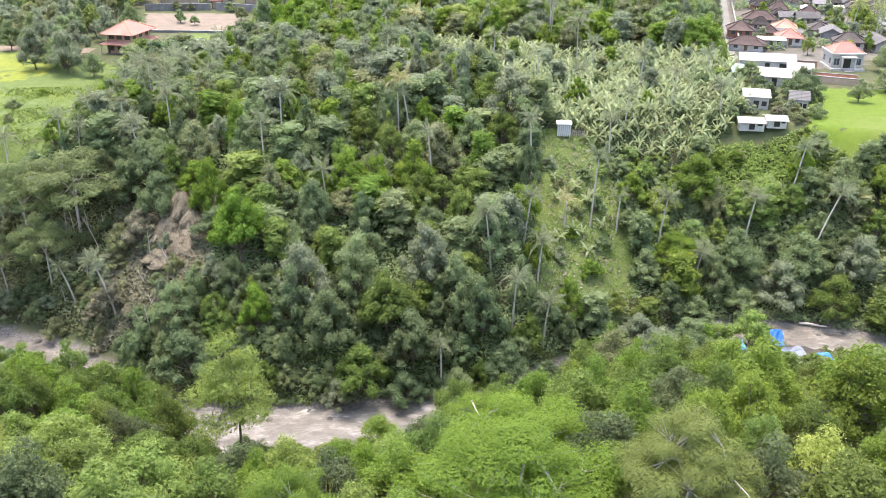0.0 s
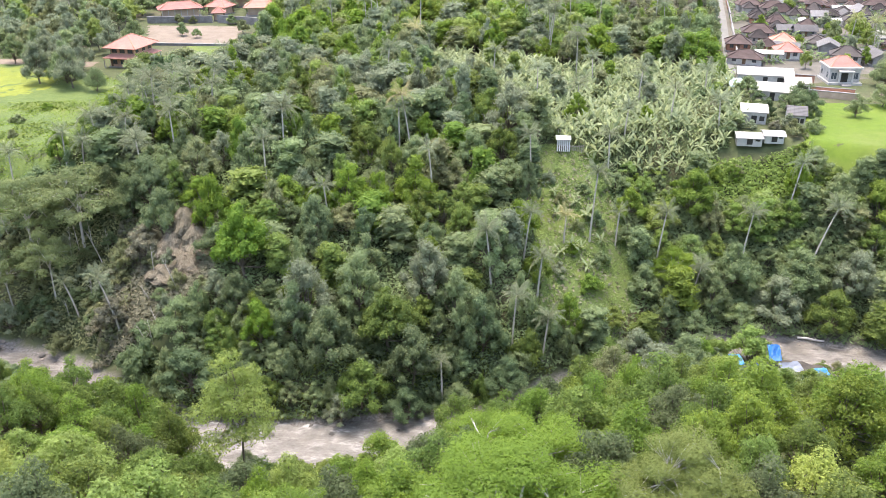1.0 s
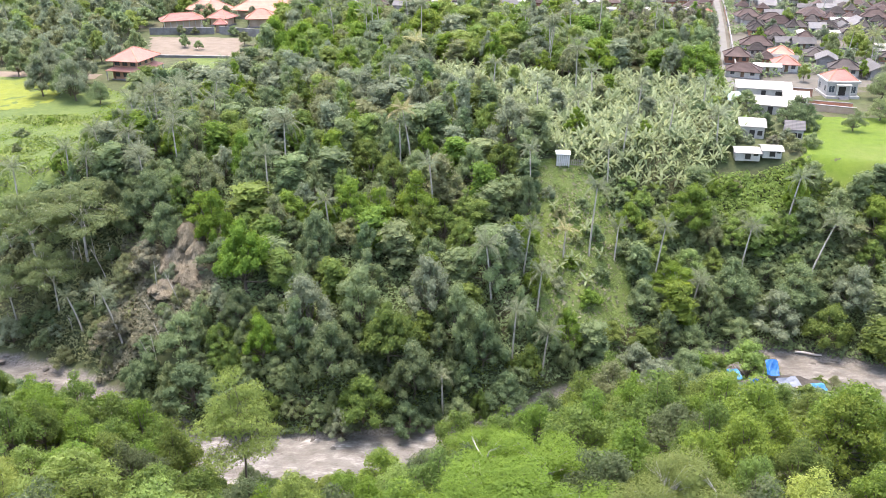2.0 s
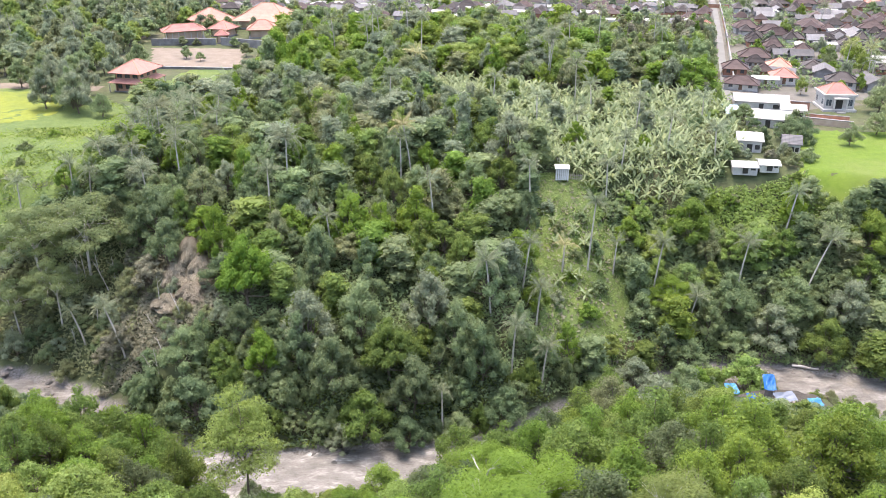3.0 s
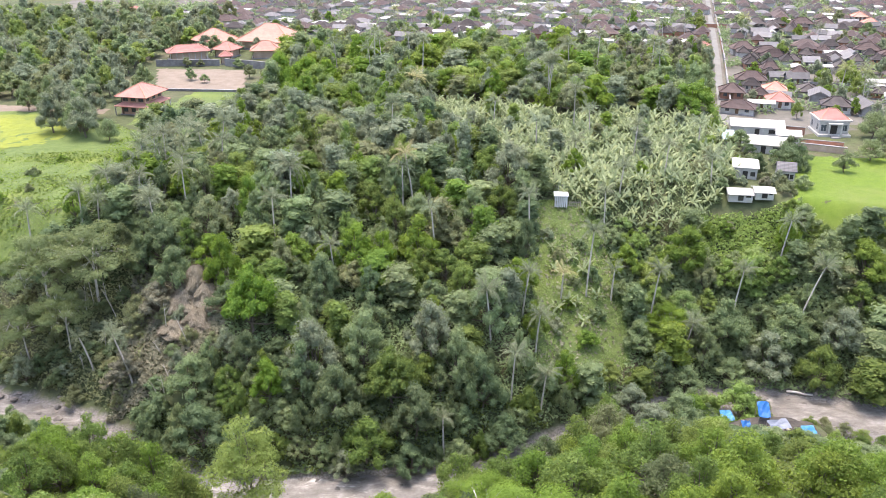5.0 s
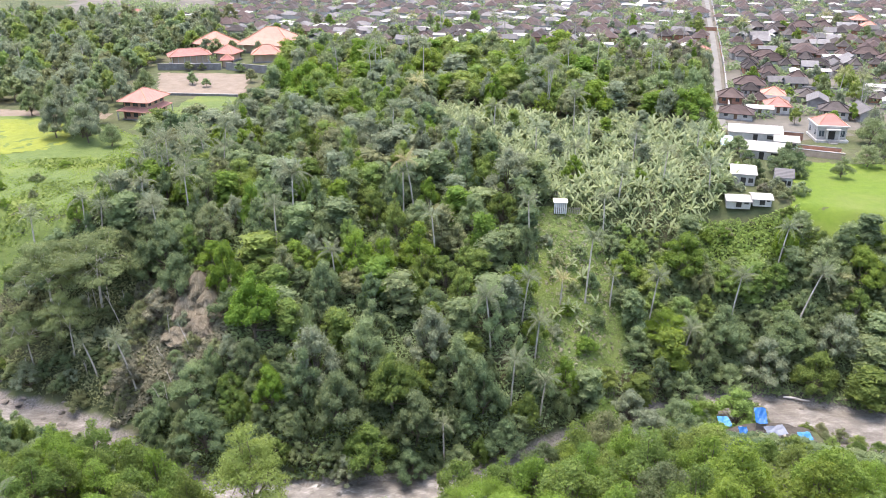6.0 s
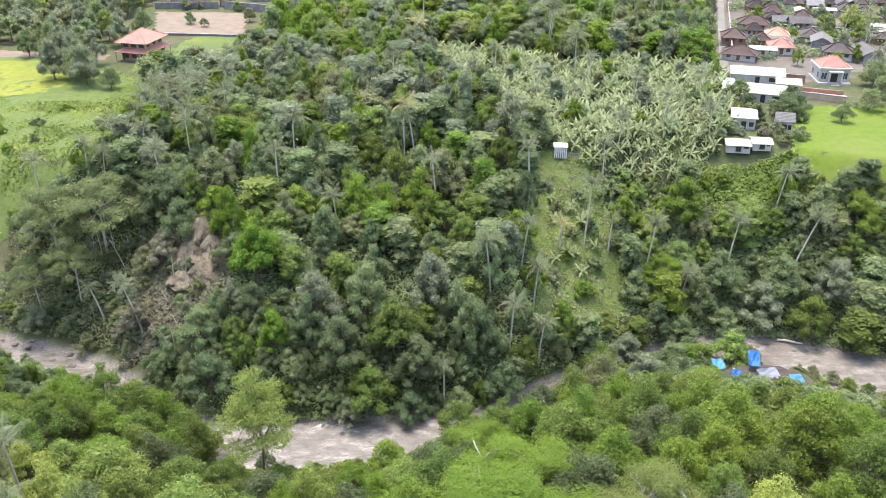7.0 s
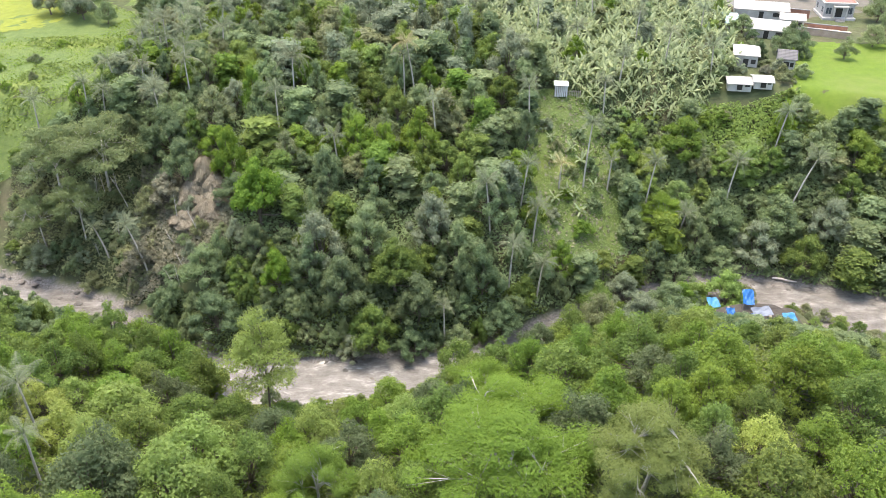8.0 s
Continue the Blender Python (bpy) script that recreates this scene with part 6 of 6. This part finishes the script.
# the white pen at the edge of the plantation
def goat_pen():
    ob = new("slatted_hut")
    ob.matrix_world = pose(25.9, 177.0, ground_z(25.9, 177.0) + 0.3, 0, 0, -4)
    tagged(ob, "small white hut with a slatted front at the plantation edge", "hut")
    part("roof", gable_solid(3.2, 3.0, 2.5, 0.25), M_CHALK, ob)
    part("wall", boxes((-1.3, 1.3, 0.9, 1.0, 0.3, 2.45), (-1.3, -1.2, -0.9, 0.9, 0.3, 2.45), (1.2, 1.3, -0.9, 0.9, 0.3, 2.45)), M_WHITE, ob)
    part("floor_deck", boxes((-1.4, 1.4, -1.1, 1.1, 0.2, 0.3)), M_GREYWOOD, ob)
    for k in range(7):
        part("slat", boxes((-1.38 + k * 0.42, -1.12 + k * 0.42, -1.42, -1.36, -0.2, 2.25)), M_CHALK, ob)
    for x in (-1.3, 1.3):
        part("post", boxes((x - 0.08, x + 0.08, -1.08, -0.92, -0.8, 2.5)), M_GREYWOOD, ob)
    for x, y, n in ((28.9, 176.8, 8), (26.0, 182.5, 7)):
        pen = new("slatted_fence")
        pen.matrix_world = pose(x, y, ground_z(x, y), 0, 0, -4)
        tagged(pen, "pale weathered slatted fence beside the hut", "fence", "pens")
        part("rail", boxes((-1.5, 1.5, 0.04, 0.1, 0.5, 0.6)), M_GREYWOOD, pen)
        part("rail", boxes((-1.5, 1.5, 0.04, 0.1, 1.3, 1.4)), M_GREYWOOD, pen)
        for k in range(n):
            part("slat", boxes((-1.45 + k * 2.9 / (n - 1) - 0.08, -1.45 + k * 2.9 / (n - 1) + 0.08, 0, 0.04, -0.3, 1.7)), M_CHALK if y > 178 else M_GREYWOOD, pen)


goat_pen()


# the camp of tarpaulin shelters at the river
def tarp_shelter(x, y, turn, w, d, h, mat, label, sag=0.35, tilt=0.5):
    ob = new("tarpaulin_shelter")
    ob.matrix_world = pose(x, y, ground_z(x, y), 0, 0, turn)
    tagged(ob, label, "shelter", "tarpaulin shelters")
    bm = bmesh.new()
    n = 9
    top, low = [], []
    for j in range(n):
        for i in range(n):
            u, v = i / (n - 1), j / (n - 1)
            z = h + tilt * (v - 0.5) - sag * math.sin(math.pi * u) * math.sin(math.pi * v) + 0.28 * noise.noise((u * 3 + x, v * 3 + y, 2)) + 0.12 * noise.noise((u * 8 + x, v * 8 + y, 5))
            top.append(bm.verts.new(((u - 0.5) * w, (v - 0.5) * d, z)))
            low.append(bm.verts.new(((u - 0.5) * w, (v - 0.5) * d, z - 0.03)))
    for j in range(n - 1):
        for i in range(n - 1):
            a = j * n + i
            bm.faces.new((top[a], top[a + 1], top[a + n + 1], top[a + n]))
            bm.faces.new((low[a], low[a + n], low[a + n + 1], low[a + 1]))
    sheet_ = part("tarpaulin", bm, mat, ob)
    for sx in (-1, 1):
        for sy in (-1, 1):
            v, f = [], []
            tube(v, f, [Vector((sx * w * 0.47, sy * d * 0.47, -0.4)), Vector((sx * w * 0.47, sy * d * 0.47, h + tilt * 0.5 * sy))], [0.06, 0.05], 6)
            part("pole", mesh_of("pole", v, f, [M_GREYWOOD]), None, ob)
    return ob


draped("camp_soil", [(49.5, 126), (52, 131), (60, 130), (67, 126), (66, 119.5), (58, 118.5), (51, 120.5)], plain("dark_soil", (0.035, 0.03, 0.025), (0.1, 0.088, 0.072), 0.8, 0.95, 0.1), "trampled dark soil under the river camp", "soil", 0.08, 1.2)
tarp_shelter(51.6, 128.6, 10, 2.2, 2.0, 2.0, M_TARP_PALE, "bright blue tarpaulin shelter in the river camp", 0.3, 0.9)
tarp_shelter(57.6, 127.4, -8, 2.1, 2.9, 2.1, M_TARP, "deep blue tarpaulin shelter in the river camp", 0.4, 1.5)
tarp_shelter(58.8, 122.9, 12, 3.8, 2.1, 1.9, M_TARP_GREY, "faded grey-blue tarpaulin over the river camp", 0.4, 0.6)
tarp_shelter(63.4, 121.2, 4, 2.4, 1.9, 1.9, M_TARP_PALE, "pale blue tarpaulin shelter beside the gravel", 0.3, 0.8)
tarp_shelter(53.2, 123.2, 0, 1.6, 1.8, 1.5, M_TARP, "small blue tarpaulin hung over camp supplies", 0.2, 0.9)

for k in range(26):
    x, y = random.uniform(52.5, 62), random.uniform(119.5, 126.5)
    w, d, h = random.uniform(0.3, 0.9), random.uniform(0.3, 0.7), random.uniform(0.25, 0.7)
    ob = new("sack")
    ob.matrix_world = pose(x, y, ground_z(x, y), 0, 0, random.uniform(0, 180))
    tagged(ob, random.choice(("pale stuffed sack lying in the camp", "grey stuffed sack lying in the camp")), "sack", "camp supplies")
    bm = bmesh.new()
    bmesh.ops.create_icosphere(bm, subdivisions=2, radius=0.5)
    for v in bm.verts:
        q = 1 + 0.25 * noise.noise(v.co * 3 + Vector((k, 0, 0)))
        v.co = Vector((v.co.x * w * 1.5 * q, v.co.y * d * 1.4 * q, (max(v.co.z, -0.35) + 0.35) * h * q))
    part("bag", bm, random.choice((M_WHITE, M_STONE, M_TAN, M_GREYWOOD, M_TARP)), ob)


def rock(x, y, r, name="rock", mat=None, flat=0.45, label="grey water-worn river rock"):
    ob_bm = bmesh.new()
    bmesh.ops.create_icosphere(ob_bm, subdivisions=2, radius=1)
    off = Vector((x, y, 3))
    for v in ob_bm.verts:
        v.co *= r * (1 + 0.35 * noise.noise(v.co * 1.3 + off) + 0.15 * noise.noise(v.co * 4 + off))
        v.co.z *= flat
    me = bpy.data.meshes.new(name)
    ob_bm.to_mesh(me)
    ob_bm.free()
    me.materials.append(mat or M_ROCK)
    ob = new(name, me)
    ob.matrix_world = pose(x, y, max(ground_z(x, y), WATER_Z - 0.15) + 0.1 * r, 0, 0, random.uniform(0, 360))
    return tagged(ob, label, "rock", "river rocks")


for k in range(80):
    zone = random.random()
    if zone < 0.4:
        x = random.uniform(-95, -58)
        y = river_y(x) + random.uniform(-1, 8)
        r = random.uniform(0.25, 0.9)
    elif zone < 0.7:
        x = random.uniform(-40, 14)
        y = river_y(x) + random.choice((random.uniform(3, 7.5), random.uniform(-6, 6)))
        r = random.uniform(0.25, 0.7)
    else:
        x = random.uniform(60, 92)
        y = river_y(x) + random.choice((random.uniform(3, 8), random.uniform(-8, -2), random.uniform(-6, 6)))
        r = random.uniform(0.25, 0.8)
    rock(x, y, r, mat=random.choice((M_ROCK, M_ROCK, M_SAND)))

# the pale log on the far gravel
v, f = [], []
pts = [Vector((0, 0, 0)), Vector((1.6, -0.5, 0.15)), Vector((3.4, -1.3, 0.1)), Vector((4.6, -1.7, 0.2))]
tube(v, f, pts, [0.26, 0.24, 0.2, 0.15], 8)
log = tagged(new("driftwood_log", mesh_of("driftwood_log", v, f, [M_PALE_BARK], flat=False)), "bleached fallen log lying on the gravel bank", "log")
log.matrix_world = pose(68.6, 143.4, ground_z(70, 142.5) + 0.45)
